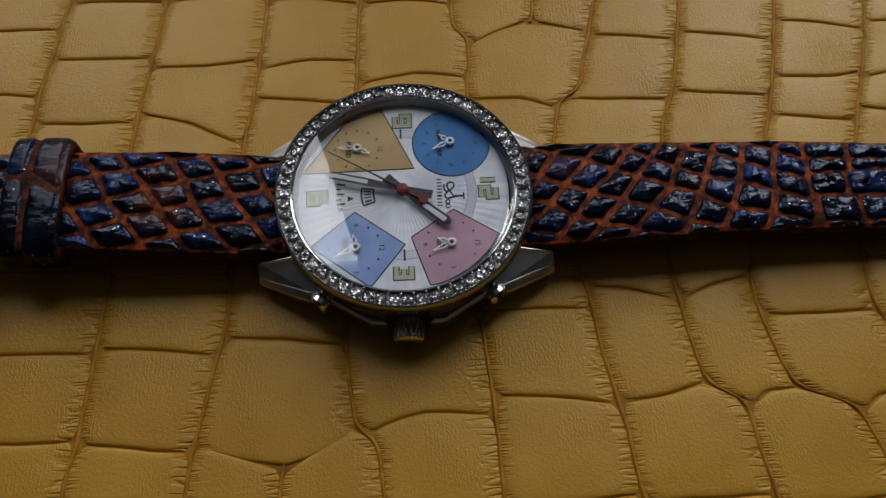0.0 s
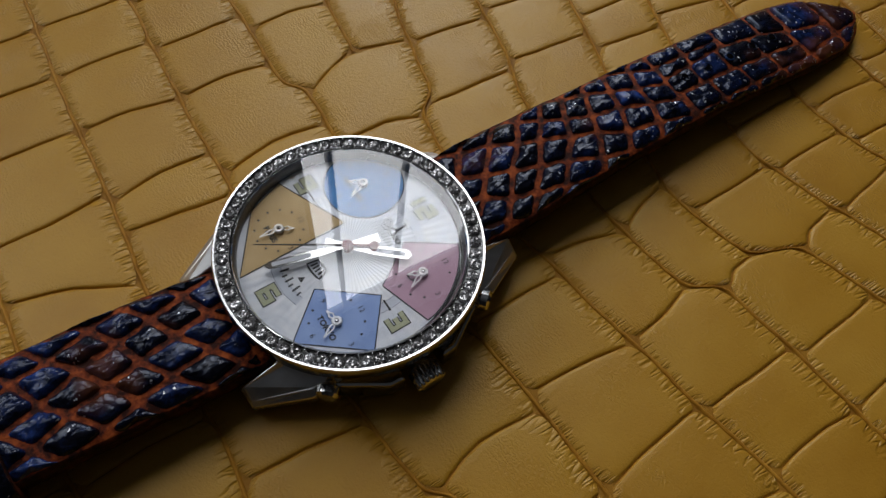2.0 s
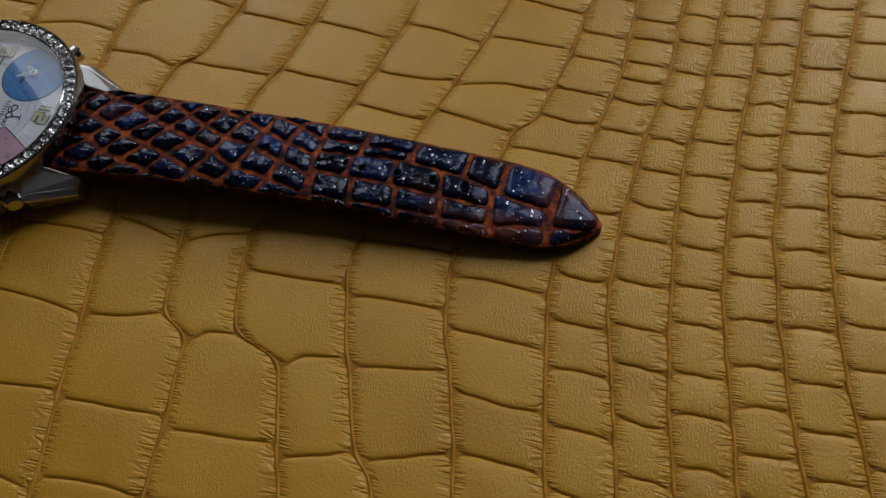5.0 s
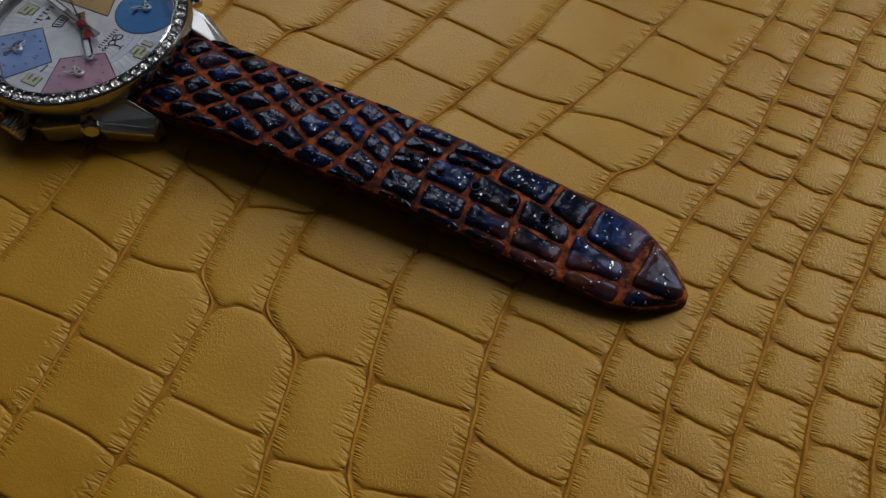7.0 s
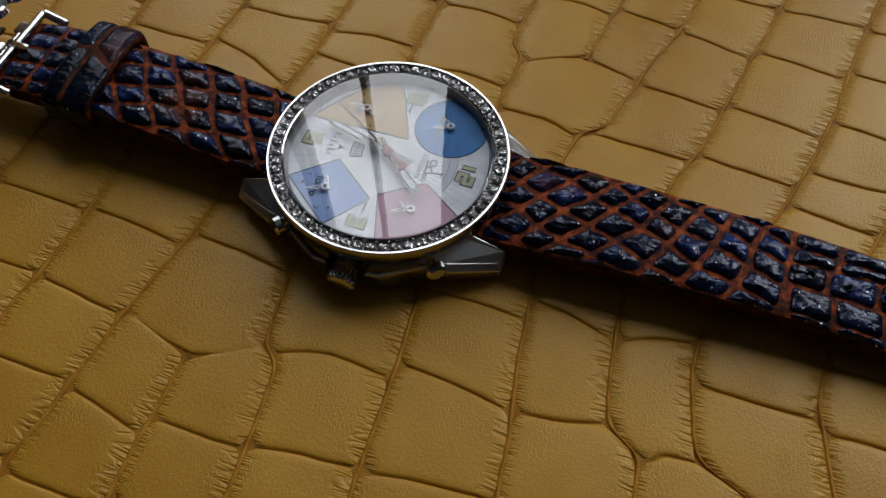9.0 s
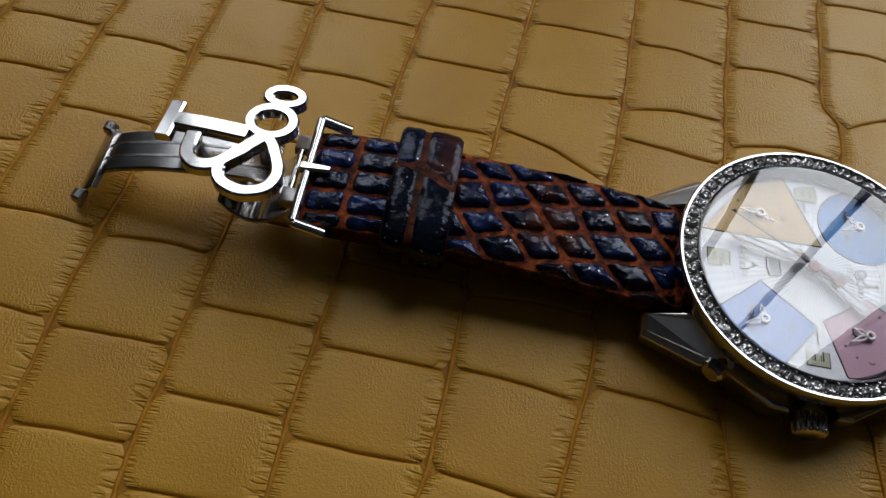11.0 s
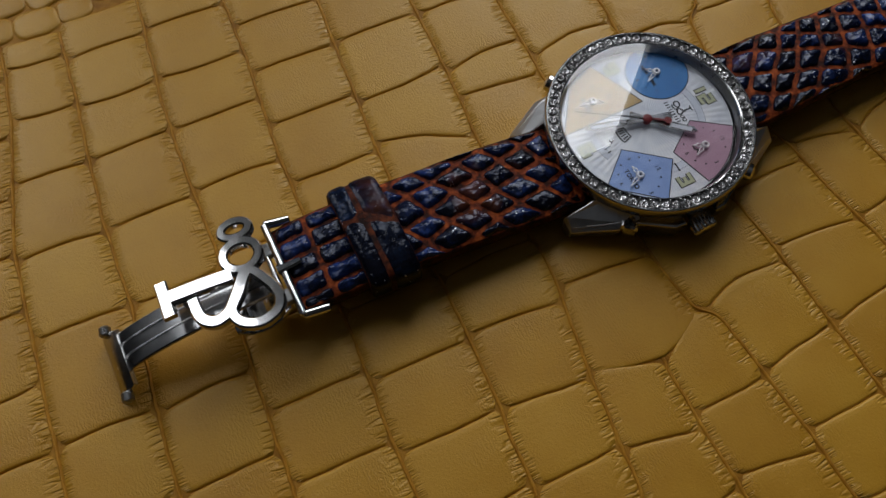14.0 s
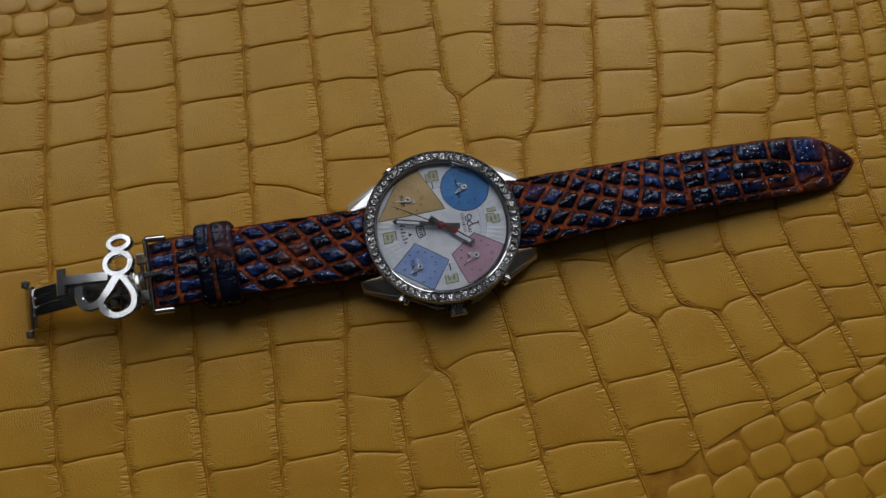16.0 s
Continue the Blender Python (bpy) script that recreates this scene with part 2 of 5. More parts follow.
def pearl(name):
    """White mother-of-pearl dial with rays pressed in round its centre."""
    m, n, l, s = material(name)
    co = coords(n)
    sep = n.new("ShaderNodeSeparateXYZ")
    l.new(co, sep.inputs[0])
    angle = math_node(n, l, "ARCTAN2", sep.outputs[1], sep.outputs[0])
    rays = math_node(n, l, "SINE", math_node(n, l, "MULTIPLY", angle, 72.0))
    cloud = noise_tex(n, l, 150, 4, 0.6, co, distort=1.0)
    r = ramp(n, [(0.3, (0.46, 0.49, 0.56)), (0.5, (0.58, 0.60, 0.645)), (0.72, (0.68, 0.68, 0.69))])
    l.new(cloud, r.inputs[0])
    l.new(r.outputs[0], s.inputs["Base Color"])
    s.inputs["Roughness"].default_value, s.inputs["Metallic"].default_value = 0.40, 0.45
    bumped(n, l, s, math_node(n, l, "ADD", math_node(n, l, "MULTIPLY", rays, 0.5), cloud), 0.00008, 0.38)
    return m


def crystal_glass(name):
    """Flat watch glass: clear, with a mirror sheen by its Fresnel reflection."""
    m, n, l, s = material(name)
    n.remove(s)
    clear, gloss, mix = n.new("ShaderNodeBsdfTransparent"), n.new("ShaderNodeBsdfGlossy"), n.new("ShaderNodeMixShader")
    gloss.inputs["Roughness"].default_value = 0.0
    fres = n.new("ShaderNodeFresnel")
    fres.inputs["IOR"].default_value = 1.85
    l.new(fres.outputs[0], mix.inputs[0])
    l.new(clear.outputs[0], mix.inputs[1])
    l.new(gloss.outputs[0], mix.inputs[2])
    l.new(mix.outputs[0], n["Material Output"].inputs[0])
    return m


def gem(name):
    m, n, l, s = material(name)
    rnd = n.new("ShaderNodeObjectInfo").outputs["Random"]
    r = ramp(n, [(0.0, (0.20, 0.19, 0.19)), (1.0, (0.62, 0.61, 0.62))])
    l.new(rnd, r.inputs[0])
    l.new(r.outputs[0], s.inputs["Base Color"])
    s.inputs["Roughness"].default_value, s.inputs["IOR"].default_value = 0.10, 2.4
    s.inputs["Metallic"].default_value = 0.72
    return m


def plaster(name, c, rough=0.85):
    m, n, l, s = material(name)
    a = noise_tex(n, l, 2.2, 5, 0.6, coords(n))
    r = ramp(n, [(0.3, tuple(v * 0.9 for v in c)), (0.7, c)])
    l.new(a, r.inputs[0])
    l.new(r.outputs[0], s.inputs["Base Color"])
    s.inputs["Roughness"].default_value = rough
    bumped(n, l, s, noise_tex(n, l, 160, 3, 0.6, coords(n)), 0.002, 0.3)
    return m


M_HIDE, M_OVAL, M_SEAM = hide_leather("mustard_leather"), hide_leather("mustard_leather_oval", False), hide_seam("seam_leather")
M_CORD = hide_seam("cord_leather", 1.25)
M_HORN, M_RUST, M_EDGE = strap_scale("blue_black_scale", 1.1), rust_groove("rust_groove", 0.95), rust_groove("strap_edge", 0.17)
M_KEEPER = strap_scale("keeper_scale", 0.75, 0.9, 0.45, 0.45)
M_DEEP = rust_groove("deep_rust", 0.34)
M_STEEL, M_SATIN, M_GREY = steel("polished_steel"), steel("satin_steel", 0.52, 0.24), steel("shaded_steel", 0.33, 0.3)
M_BRUSHED = steel("brushed_steel", 0.56, 0.20)
M_HAND = steel("silver_hand", 0.82, 0.34)
M_LUG = steel("lug_steel", 0.62, 0.34)
M_ORN = steel("ornament_steel", 0.66, 0.12)
M_RIM = steel("rim_steel", 0.36, 0.17)
# same steel toned down, shade put into its colour for recessed faces
M_SHADOW = steel("shadow_steel", 0.26, 0.30)
M_GEM, M_GLASS, M_PEARL = gem("clear_stone"), crystal_glass("watch_glass"), pearl("mother_of_pearl")
M_TAN = enamel("tan_pearl", (0.36, 0.24, 0.10), (0.50, 0.36, 0.18), 0.38, 120, 0.35)
M_BLUE = enamel("blue_pearl", (0.03, 0.13, 0.34), (0.06, 0.22, 0.48), 0.38, 120, 0.35)
M_SKYBLUE = enamel("light_blue_pearl", (0.16, 0.25, 0.50), (0.28, 0.38, 0.62), 0.38, 120, 0.35)
M_PINK = enamel("pink_pearl", (0.34, 0.20, 0.27), (0.45, 0.29, 0.37), 0.38, 120, 0.35)
M_BLACK = enamel("black_print", (0.008, 0.008, 0.009), (0.014, 0.014, 0.015), 0.35)
# flat black, standing in for the darkness inside the strap holes
M_HOLE_SHADE = enamel("hole_shade", (0.002, 0.002, 0.002), (0.004, 0.003, 0.003), 0.95)
for node in M_HOLE_SHADE.node_tree.nodes:
    if node.type == "BSDF_PRINCIPLED":
        node.inputs["Specular IOR Level"].default_value = 0.0
M_RED = enamel("red_lacquer", (0.15, 0.008, 0.009), (0.20, 0.012, 0.012), 0.3)
M_LIME = enamel("olive_lume", (0.34, 0.36, 0.22), (0.45, 0.46, 0.30), 0.5)
M_TRACK = enamel("pale_grey_track", (0.50, 0.53, 0.60), (0.60, 0.62, 0.68), 0.35)
M_THIN = enamel("grey_track_line", (0.20, 0.23, 0.30), (0.30, 0.33, 0.40), 0.35)
M_BAND = enamel("blue_grey_band", (0.46, 0.50, 0.58), (0.58, 0.61, 0.68), 0.35)
M_WALL, M_CEIL, M_FLOOR = plaster("wall_paint", (0.035, 0.034, 0.034)), plaster("ceiling_paint", (0.16, 0.165, 0.175)), plaster("floor_paint", (0.06, 0.045, 0.035))
M_NORTH = plaster("window_wall_paint", (0.70, 0.79, 0.90))
M_FRAME = plaster("window_paint", (0.30, 0.29, 0.28), 0.5)
M_TABLE = plaster("table_paint", (0.08, 0.055, 0.035), 0.6)


# ---- mesh helpers (all shapes in millimetres) ----
def mesh_of(name, verts, faces, smooth=True):
    me = bpy.data.meshes.new(name)
    me.from_pydata([(x * MM, y * MM, z * MM) for x, y, z in verts], [], faces)
    me.polygons.foreach_set("use_smooth", [smooth] * len(me.polygons))
    return me


def part(name, data, mat, parent=None, label=""):
    """Links a mesh (or a bmesh in millimetres) as one object under a thing or a part."""
    if isinstance(data, bmesh.types.BMesh):
        me = bpy.data.meshes.new(name)
        bmesh.ops.scale(data, vec=(MM, MM, MM), verts=data.verts)
        bmesh.ops.recalc_face_normals(data, faces=data.faces)
        data.to_mesh(me)
        data.free()
        data = me
    if not data.materials:
        data.materials.append(mat)
    ob = new(name, data)
    ob.parent = parent
    return tagged(ob, label)


def thing(name, label, category, **more):
    return tagged(new(name), label, category, **more)


def prism(points, z0, z1, bevel=0.0, smooth=False):
    """An upright prism over a flat outline."""
    bm = bmesh.new()
    low = [bm.verts.new((x, y, z0)) for x, y in points]
    f = bm.faces.new(low)
    up = bmesh.ops.extrude_face_region(bm, geom=[f])["geom"]
    bmesh.ops.translate(bm, vec=(0, 0, z1 - z0), verts=[v for v in up if isinstance(v, bmesh.types.BMVert)])
    if bevel:
        edges = [e for e in bm.edges if abs(e.verts[0].co.z - z1) < 1e-6 and abs(e.verts[1].co.z - z1) < 1e-6]
        bmesh.ops.bevel(bm, geom=edges, offset=bevel, segments=2, affect="EDGES", profile=0.6)
    return bm


def block(x0, x1, y0, y1, z0, z1, bevel=0.0):
    return prism([(x0, y0), (x1, y0), (x1, y1), (x0, y1)], z0, z1, bevel)


def lathe(profile, steps=96, closed=True, centre=(0, 0)):
    """Turns a profile of (radius, height) round the upright axis."""
    verts, faces, n = [], [], len(profile)
    for i in range(steps):
        a = 2 * math.pi * i / steps
        verts += [(centre[0] + r * math.cos(a), centre[1] + r * math.sin(a), z) for r, z in profile]
    for i in range(steps):
        j = (i + 1) % steps
        for k in range(n if closed else n - 1):
            k2 = (k + 1) % n
            faces.append((i * n + k, j * n + k, j * n + k2, i * n + k2))
    bm = bmesh.new()
    vs = [bm.verts.new(v) for v in verts]
    for f in faces:
        bm.faces.new([vs[i] for i in f])
    for f in bm.faces:
        f.smooth = True
    bmesh.ops.remove_doubles(bm, verts=bm.verts, dist=1e-5)
    return bm


def sharp(bm, degrees=32):
    for e in bm.edges:
        if len(e.link_faces) == 2 and e.calc_face_angle(0) > radians(degrees):
            e.smooth = False
    return bm


def disc(cx, cy, z0, z1, r, steps=48):
    return prism([(cx + r * math.cos(2 * math.pi * i / steps), cy + r * math.sin(2 * math.pi * i / steps)) for i in range(steps)], z0, z1)


def rod(p, q, r, steps=16, ends=0.25):
    """A round bar from p to q with softened ends."""
    p, q = Vector(p), Vector(q)
    axis = (q - p)
    length = axis.length
    prof = [(0, 0), (r - ends, 0), (r, ends), (r, length - ends), (r - ends, length), (0, length)]
    bm = lathe(prof, steps, closed=False)
    bmesh.ops.transform(bm, matrix=Matrix.Translation(p) @ axis.to_track_quat("Z", "Y").to_matrix().to_4x4(), verts=bm.verts)
    return sharp(bm)


def ribbon(path, half, z0, z1, closed=False, bevel=0.25):
    """A flat bar of even width that follows a plan line, between two heights (numbers, or functions of the place)."""
    n = len(path)
    left, right = [], []
    for i, (x, y) in enumerate(path):
        a = path[(i - 1) % n] if closed or i else path[i]
        b = path[(i + 1) % n] if closed or i < n - 1 else path[i]
        d = Vector((b[0] - a[0], b[1] - a[1])).normalized()
        h = half(i / (n - 1)) if callable(half) else half
        left.append((x - d.y * h, y + d.x * h))
        right.append((x + d.y * h, y - d.x * h))
    lift = (lambda x, y, z: z(x, y) if callable(z) else z)
    bm = bmesh.new()
    rows = []
    for (lx, ly), (rx, ry), (x, y) in zip(left, right, path):
        mx, my = (lx - x), (ly - y)
        k = 1 - bevel / max(math.hypot(mx, my), 1e-6)
        plan = [(lx, ly, z0, 0), (lx, ly, z1, bevel), (x + mx * k, y + my * k, z1, 0), (x - mx * k, y - my * k, z1, 0), (rx, ry, z1, bevel), (rx, ry, z0, 0)]
        ring = [(px, py, lift(px, py, pz) - drop) for px, py, pz, drop in plan]
        rows.append([bm.verts.new(v) for v in ring])
    last = n if closed else n - 1
    for i in range(last):
        a, b = rows[i], rows[(i + 1) % n]
        for k in range(6):
            bm.faces.new((a[k], b[k], b[(k + 1) % 6], a[(k + 1) % 6]))
    if not closed:
        bm.faces.new(rows[0])
        bm.faces.new(list(reversed(rows[-1])))
    for f in bm.faces:
        f.smooth = True
    bmesh.ops.recalc_face_normals(bm, faces=bm.faces)
    return sharp(bm, 40)


def smooth_line(points, steps=8, closed=False):
    """A rounded line through a few plan points."""
    out, n = [], len(points)
    pts = [Vector(p) for p in points]
    for i in range(n if closed else n - 1):
        p0 = pts[i - 1] if closed or i else pts[i]
        p1, p2 = pts[i], pts[(i + 1) % n]
        p3 = pts[(i + 2) % n] if closed or i + 2 < n else p2
        for k in range(steps):
            t = k / steps
            out.append(tuple(0.5 * ((2 * p1) + (p2 - p0) * t + (2 * p0 - 5 * p1 + 4 * p2 - p3) * t * t + (3 * p1 - p0 - 3 * p2 + p3) * t ** 3)))
    if not closed:
        out.append(tuple(pts[-1]))
    return out


def spline(stations, values):
    """A smooth curve value(station) through even or uneven stations, straight beyond its ends."""
    s, v = np.array(stations, float), np.array(values, float)
    order = np.argsort(s)
    s, v = s[order], v[order]
    slope = np.gradient(v, s)

    def at(q):
        i = int(np.clip(np.searchsorted(s, q) - 1, 0, len(s) - 2))
        h = s[i + 1] - s[i]
        t = (q - s[i]) / h
        if t < 0:
            return v[0] + slope[0] * (q - s[0])
        if t > 1:
            return v[-1] + slope[-1] * (q - s[-1])
        return float((2 * t ** 3 - 3 * t * t + 1) * v[i] + (t ** 3 - 2 * t * t + t) * h * slope[i] + (-2 * t ** 3 + 3 * t * t) * v[i + 1] + (t ** 3 - t * t) * h * slope[i + 1])

    return at


def wob(a, b, k=1.0):
    return noise.noise(Vector((a * k, b * k, 3.7)))


# ---- the room that closes the place ----
def room():
    x0, x1, y0, z0, z1, th = -2.2, 2.2, -2.4, -0.76, 2.5, 0.12
    mm = 1000

    def slab(name, a, b, c, d, e, f, mat, label, cat):
        ob = part(name, block(a * mm, b * mm, c * mm, d * mm, e * mm, f * mm), mat)
        return tagged(ob, label, cat, kind="structure")

    slab("floor", x0, x1, y0, WALL_Y, z0 - th, z0, M_FLOOR, "dark plain floor of the room", "floor")
    slab("ceiling", x0, x1, y0, WALL_Y, z1, z1 + th, M_CEIL, "plain off-white painted ceiling", "ceiling")
    slab("wall_south", x0, x1, y0 - th, y0, z0, z1, M_WALL, "plain grey-beige painted wall", "wall")
    slab("wall_east", x1, x1 + th, y0, WALL_Y, z0, z1, M_WALL, "plain grey-beige painted wall", "wall")
    slab("wall_west", x0 - th, x0, y0, WALL_Y, z0, z1, M_WALL, "plain grey-beige painted wall", "wall")
    wall = tagged(new("wall_north"), "pale blue painted wall with three tall windows", "wall", kind="structure")
    (ax0, ax1, az0, az1), (bx0, bx1, _, _), (cx0, cx1, _, _) = WINDOWS
    for a, b, c, d in ((x0, x1, z0, az0), (x0, x1, az1, z1), (x0, cx0, az0, az1), (cx1, bx0, az0, az1), (bx1, ax0, az0, az1), (ax1, x1, az0, az1)):
        part("wall_panel", block(a * mm, b * mm, WALL_Y * mm, (WALL_Y + th) * mm, c * mm, d * mm), M_NORTH, wall)
    for i, (a, b, c, d) in enumerate(WINDOWS):
        win = tagged(new("window_%d" % (i + 1)), "tall painted window with a mullion and a transom", "window", kind="structure")
        w, thin = 0.02, 0.007
        bars = [(a, a + w, c, d), (b - w, b, c, d), (a + w, b - w, c, c + w), (a + w, b - w, d - w, d)]
        bars += [(mid - thin, mid + thin, c + w, d - w) for mid in WINDOW_BARS[i]]
        for p, q, r, s in bars:
            part("window_frame", block(p * mm, q * mm, (WALL_Y + 0.012) * mm, (WALL_Y + 0.03) * mm, r * mm, s * mm, 3), M_FRAME, win)
    table = slab("table", -0.75, 0.75, -0.5, 0.55, -0.04, -0.0022, M_TABLE, "plain dark wooden table under the leather", "table")
    for lx in (-0.70, 0.64):
        for ly in (-0.45, 0.44):
            part("leg", block(lx * mm, (lx + 0.06) * mm, ly * mm, (ly + 0.06) * mm, z0 * mm, -41, 3), M_TABLE, table)


room()


# ---- the crocodile hide ----
STATIONS = (130, 100, 70, 40, 10, -20, -45, -70, -100)
SEAMS = {}
SEAMS["v"] = (-182, -185, -190, -194, -196, -198, -199, -200, -200)
SEAMS["w"] = (-162, -165, -170, -175, -177, -178, -180, -180, -181)
SEAMS["y"] = (-141, -145, -149, -155, -157, -159, -160, -160, -161)
SEAMS["z"] = (-120, -124, -128, -135, -138, -140, -140, -141, -142)
SEAMS["a"] = (-106, -110, -112.5, -116, -117.5, -120, -120.7, -119.5, -120)
SEAMS["b"] = (-86, -89.5, -93.5, -96, -97.5, -100, -101.3, -101, -101)
SEAMS["c"] = (-67, -70, -72, -75, -77, -78.5, -80, -80.5, -81)
SEAMS["d"] = (-45, -47.5, -50, -53, -55.5, -56, -58, -60, -62)
SEAMS["e"] = (-23, -25, -28, -30, -32.4, -33.5, -37.8, -41, -44)
SEAMS["f"] = (-3, -5, -7, -9, -10, -11.6, -9.4, -8.0, -7.2)
SEAMS["g"] = (18, 16, 13.0, 11.8, 9.8, 10.0, 11.8, 12.3, 15.8)
SEAMS["h"] = (42, 38, 33, 27.5, 24, 22, 22, 22, 22)
SEAMS["i"] = (60, 55, 49, 40.4, 34.6, 38.2, 41.7, 45.2, 48.2)
SEAMS["j"] = (82, 75, 67, 60.5, 52, 50.6, 54.0, 56.4, 57.4)
SEAMS["k"] = (101, 94, 87.5, 82, 73, 65.0, 71.2, 78.4, 81)
SEAMS["l"] = (122, 116, 110, 102, 92, 87, 93.7, 101.5, 105.5)
SEAMS["m"] = (140, 134, 128, 122.5, 115.5, 111, 117, 122, 126)
SEAMS["n"] = (150, 143, 138, 135, 129, 127, 130, 134, 138)
SEAMS["o"] = (158, 152, 148, 145.5, 140, 138.5, 142, 146, 150)
SEAMS["p"] = (166, 161, 157, 154, 150, 150, 152, 156, 160)
SEAMS["q"] = (176, 171, 167, 163, 160, 160, 163, 166, 170)
SEAMS["r"] = (186, 181, 176, 172, 169, 170, 174, 177, 180)
SEAMS["s"] = (197, 192, 187, 182, 179, 181, 185, 188, 191)
SEAMS["t"] = (209, 204, 199, 194, 191, 193, 197, 200, 203)
SEAMS["x"] = (-20, -20, -21, -21, -21, -21, -21.8, -22.4, -22)


# where a seam jogs sideways towards the near edge: place, and how far
BENDS = {"j": (-37.0, 5.6), "k": (-38.5, 8.4), "f": (-41.5, 4.2), "g": (46.0, 3.2), "i": (28.0, -4.2), "l": (-57.0, 2.5), "m": (21.0, -4.0)}


def seam_curve(key):
    base, seed = spline(STATIONS, SEAMS[key]), ord(key) * 7.3
    bend, jump = BENDS.get(key, (0, 0))
    return lambda y: base(y) + jump / (1 + math.exp(min(40, max(-40, (y - bend) / 0.9)))) + 0.55 * wob(seed, y * 0.11) + 0.18 * wob(seed + 50, y * 0.5)


SEAM = {k: seam_curve(k) for k in SEAMS}
FLANK_EDGE = spline((-200, -126, -104, -91, -80, -60), (90, 91.5, 91, 98, 112, 150))
OVAL_EDGE = spline((0, 40, 58, 72, 91, 110, 124, 160, 200), (-130, -96, -84, -79, -75, -72, -68, -58, -48))


def rows_every(top, bottom, step, seed):
    rnd, out, y = random.Random(seed), [], top
    while y > bottom:
        out.append(y)
        y -= step * rnd.uniform(0.86, 1.14)
    return out


# Columns of scales between two seams: where the cross grooves lie, and how they lean from the left seam to the right one.
COLUMNS = []
COLUMNS.append(("v", "w", rows_every(128, -120, 15, 1), 0))
COLUMNS.append(("w", "y", rows_every(131, -120, 15.5, 2), 0))
COLUMNS.append(("y", "z", rows_every(126, -120, 15.5, 3), 0))
COLUMNS.append(("z", "a", (128, 111, 95, 83, 68, 51.5, 33, 14, -9.5, -27, -43.5, -60, -76, -93, -110), -1))
COLUMNS.append(("a", "b", (126, 110, 95, 80.5, 66, 51, 32.5, 13, -11, -28.5, -45, -61, -77, -94, -110), 0))
COLUMNS.append(("b", "c", (123, 107, 92.5, 81, 65.5, 50.5, 33, 15, -3, -21, -36.5, -51.5, -67, -83, -100), -0.5))
COLUMNS.append(("c", "d", (118, 103, 88, 72.5, 57.5, 42, 25.5, 8, -8, -24.5, -40, -56, -72, -88, -104), -0.5))
COLUMNS.append(("d", "e", (118, 103, 88, 73, 57.5, 39.5, 23, 5, -10, -25, -42, -57.5, -73, -88, -104), {39.5: (1, -0.5), 23: (-8, 1.2), -25: (-2, 0.5), -42: (-2, 0)}))
COLUMNS.append(("e", "f", (118, 103, 88, 72.5, 56, 38.5, 29, 13, -5, -24, -42), {56: (-2, 0.8), 38.5: (1, 1.2), 29: (-2, 0), -24: (-2, 0.5), -42: (2, -4.2)}))
COLUMNS.append(("e", "x", (-44.2, -60.5, -75, -90, -106), {-44.2: (-4.4, 0), -60.5: (-3, 0)}))
COLUMNS.append(("x", "f", (-43.2, -59, -74.5, -90, -106), {-43.2: (6.4, 1.0), -74.5: (-3, 0)}))
COLUMNS.append(("f", "g", (115, 100, 85, 70, 54.5, 33.5, 15, -3, -20, -40, -57, -72, -88, -104), {54.5: (-1, 1), 33.5: (1, 1.5), -40: (2, 2.0), -57: (2, 0.4)}))
COLUMNS.append(("g", "h", (125, 110, 95, 80, 64.5, 45.6), {45.6: (5, 0), 64.5: (-1, 1)}))
COLUMNS.append(("h", "i", (125, 110, 95, 80, 65, 46.5), {46.5: (-3, 0), 65: (-2, 0)}))
COLUMNS.append(("g", "i", (44.2, 26.5, 8, -6, -20, -37, -55, -71, -83, -97, -112), {44.2: (2, 3.6), 26.5: (-2.5, 1.2), -37: (-2, 0.5), -55: (2, 0.5), -71: (-2, 1)}))
COLUMNS.append(("i", "j", (125, 110, 95, 78, 61.5, 43, 26.5, 8, -17.5, -36.5, -55, -69.5, -83), {61.5: (-3, 0), 43: (-2, 0), 26.5: (-1, 0), -17.5: (-3, 0.8), -36.5: (3, -0.4), -55: (0, 0)}))
COLUMNS.append(("j", "k", (125, 110, 95, 78, 61, 42.5, 27, 10, -17, -38, -56.5, -69.5, -82), {61: (-2, 0), 42.5: (-3, 0), 27: (-2, 0), -17: (3.4, 0.8), -38: (2.2, 0.8), -56.5: (1, 0)}))
COLUMNS.append(("k", "l", (122, 107, 92, 77, 61, 44.5, 31, 20, 5, -23, -39.5, -56.5, -69, -82), {61: (-2, 0), 44.5: (-3, 0.5), 20: (-2, 0), -39.5: (3.2, 0.8), -56.5: (3, 0), -69: (3, 0)}))
COLUMNS.append(("l", "m", (119, 104, 88, 72, 56.5, 44.5, 30.5, 20.5, 5, -12, -25, -38, -54, -66, -78), {56.5: (-3, 0), 44.5: (-1, 0), 30.5: (1, 1.2), 20.5: (-3, 0), -38: (2, 0), -54: (4, 0)}))
COLUMNS.append(("m", "n", (112, 98, 86, 72, 61, 49, 41.5, 32, 24, 14.5, 0, -18, -29, -41, -52, -64, -76), -1))
COLUMNS.append(("n", "o", (110, 99, 89, 80, 72, 64, 55, 49, 42, 37, 31, 22.5, 14.5, 2, -13.5, -23.5, -33, -44, -55, -66), -0.5))
COLUMNS.append(("o", "p", rows_every(113, -75, 9.0, 11), -0.5))
COLUMNS.append(("p", "q", rows_every(110, -72, 8.8, 12), 0))
COLUMNS.append(("q", "r", rows_every(112, -70, 8.8, 13), 0.5))
COLUMNS.append(("r", "s", rows_every(111, -66, 9.2, 14), 0.5))
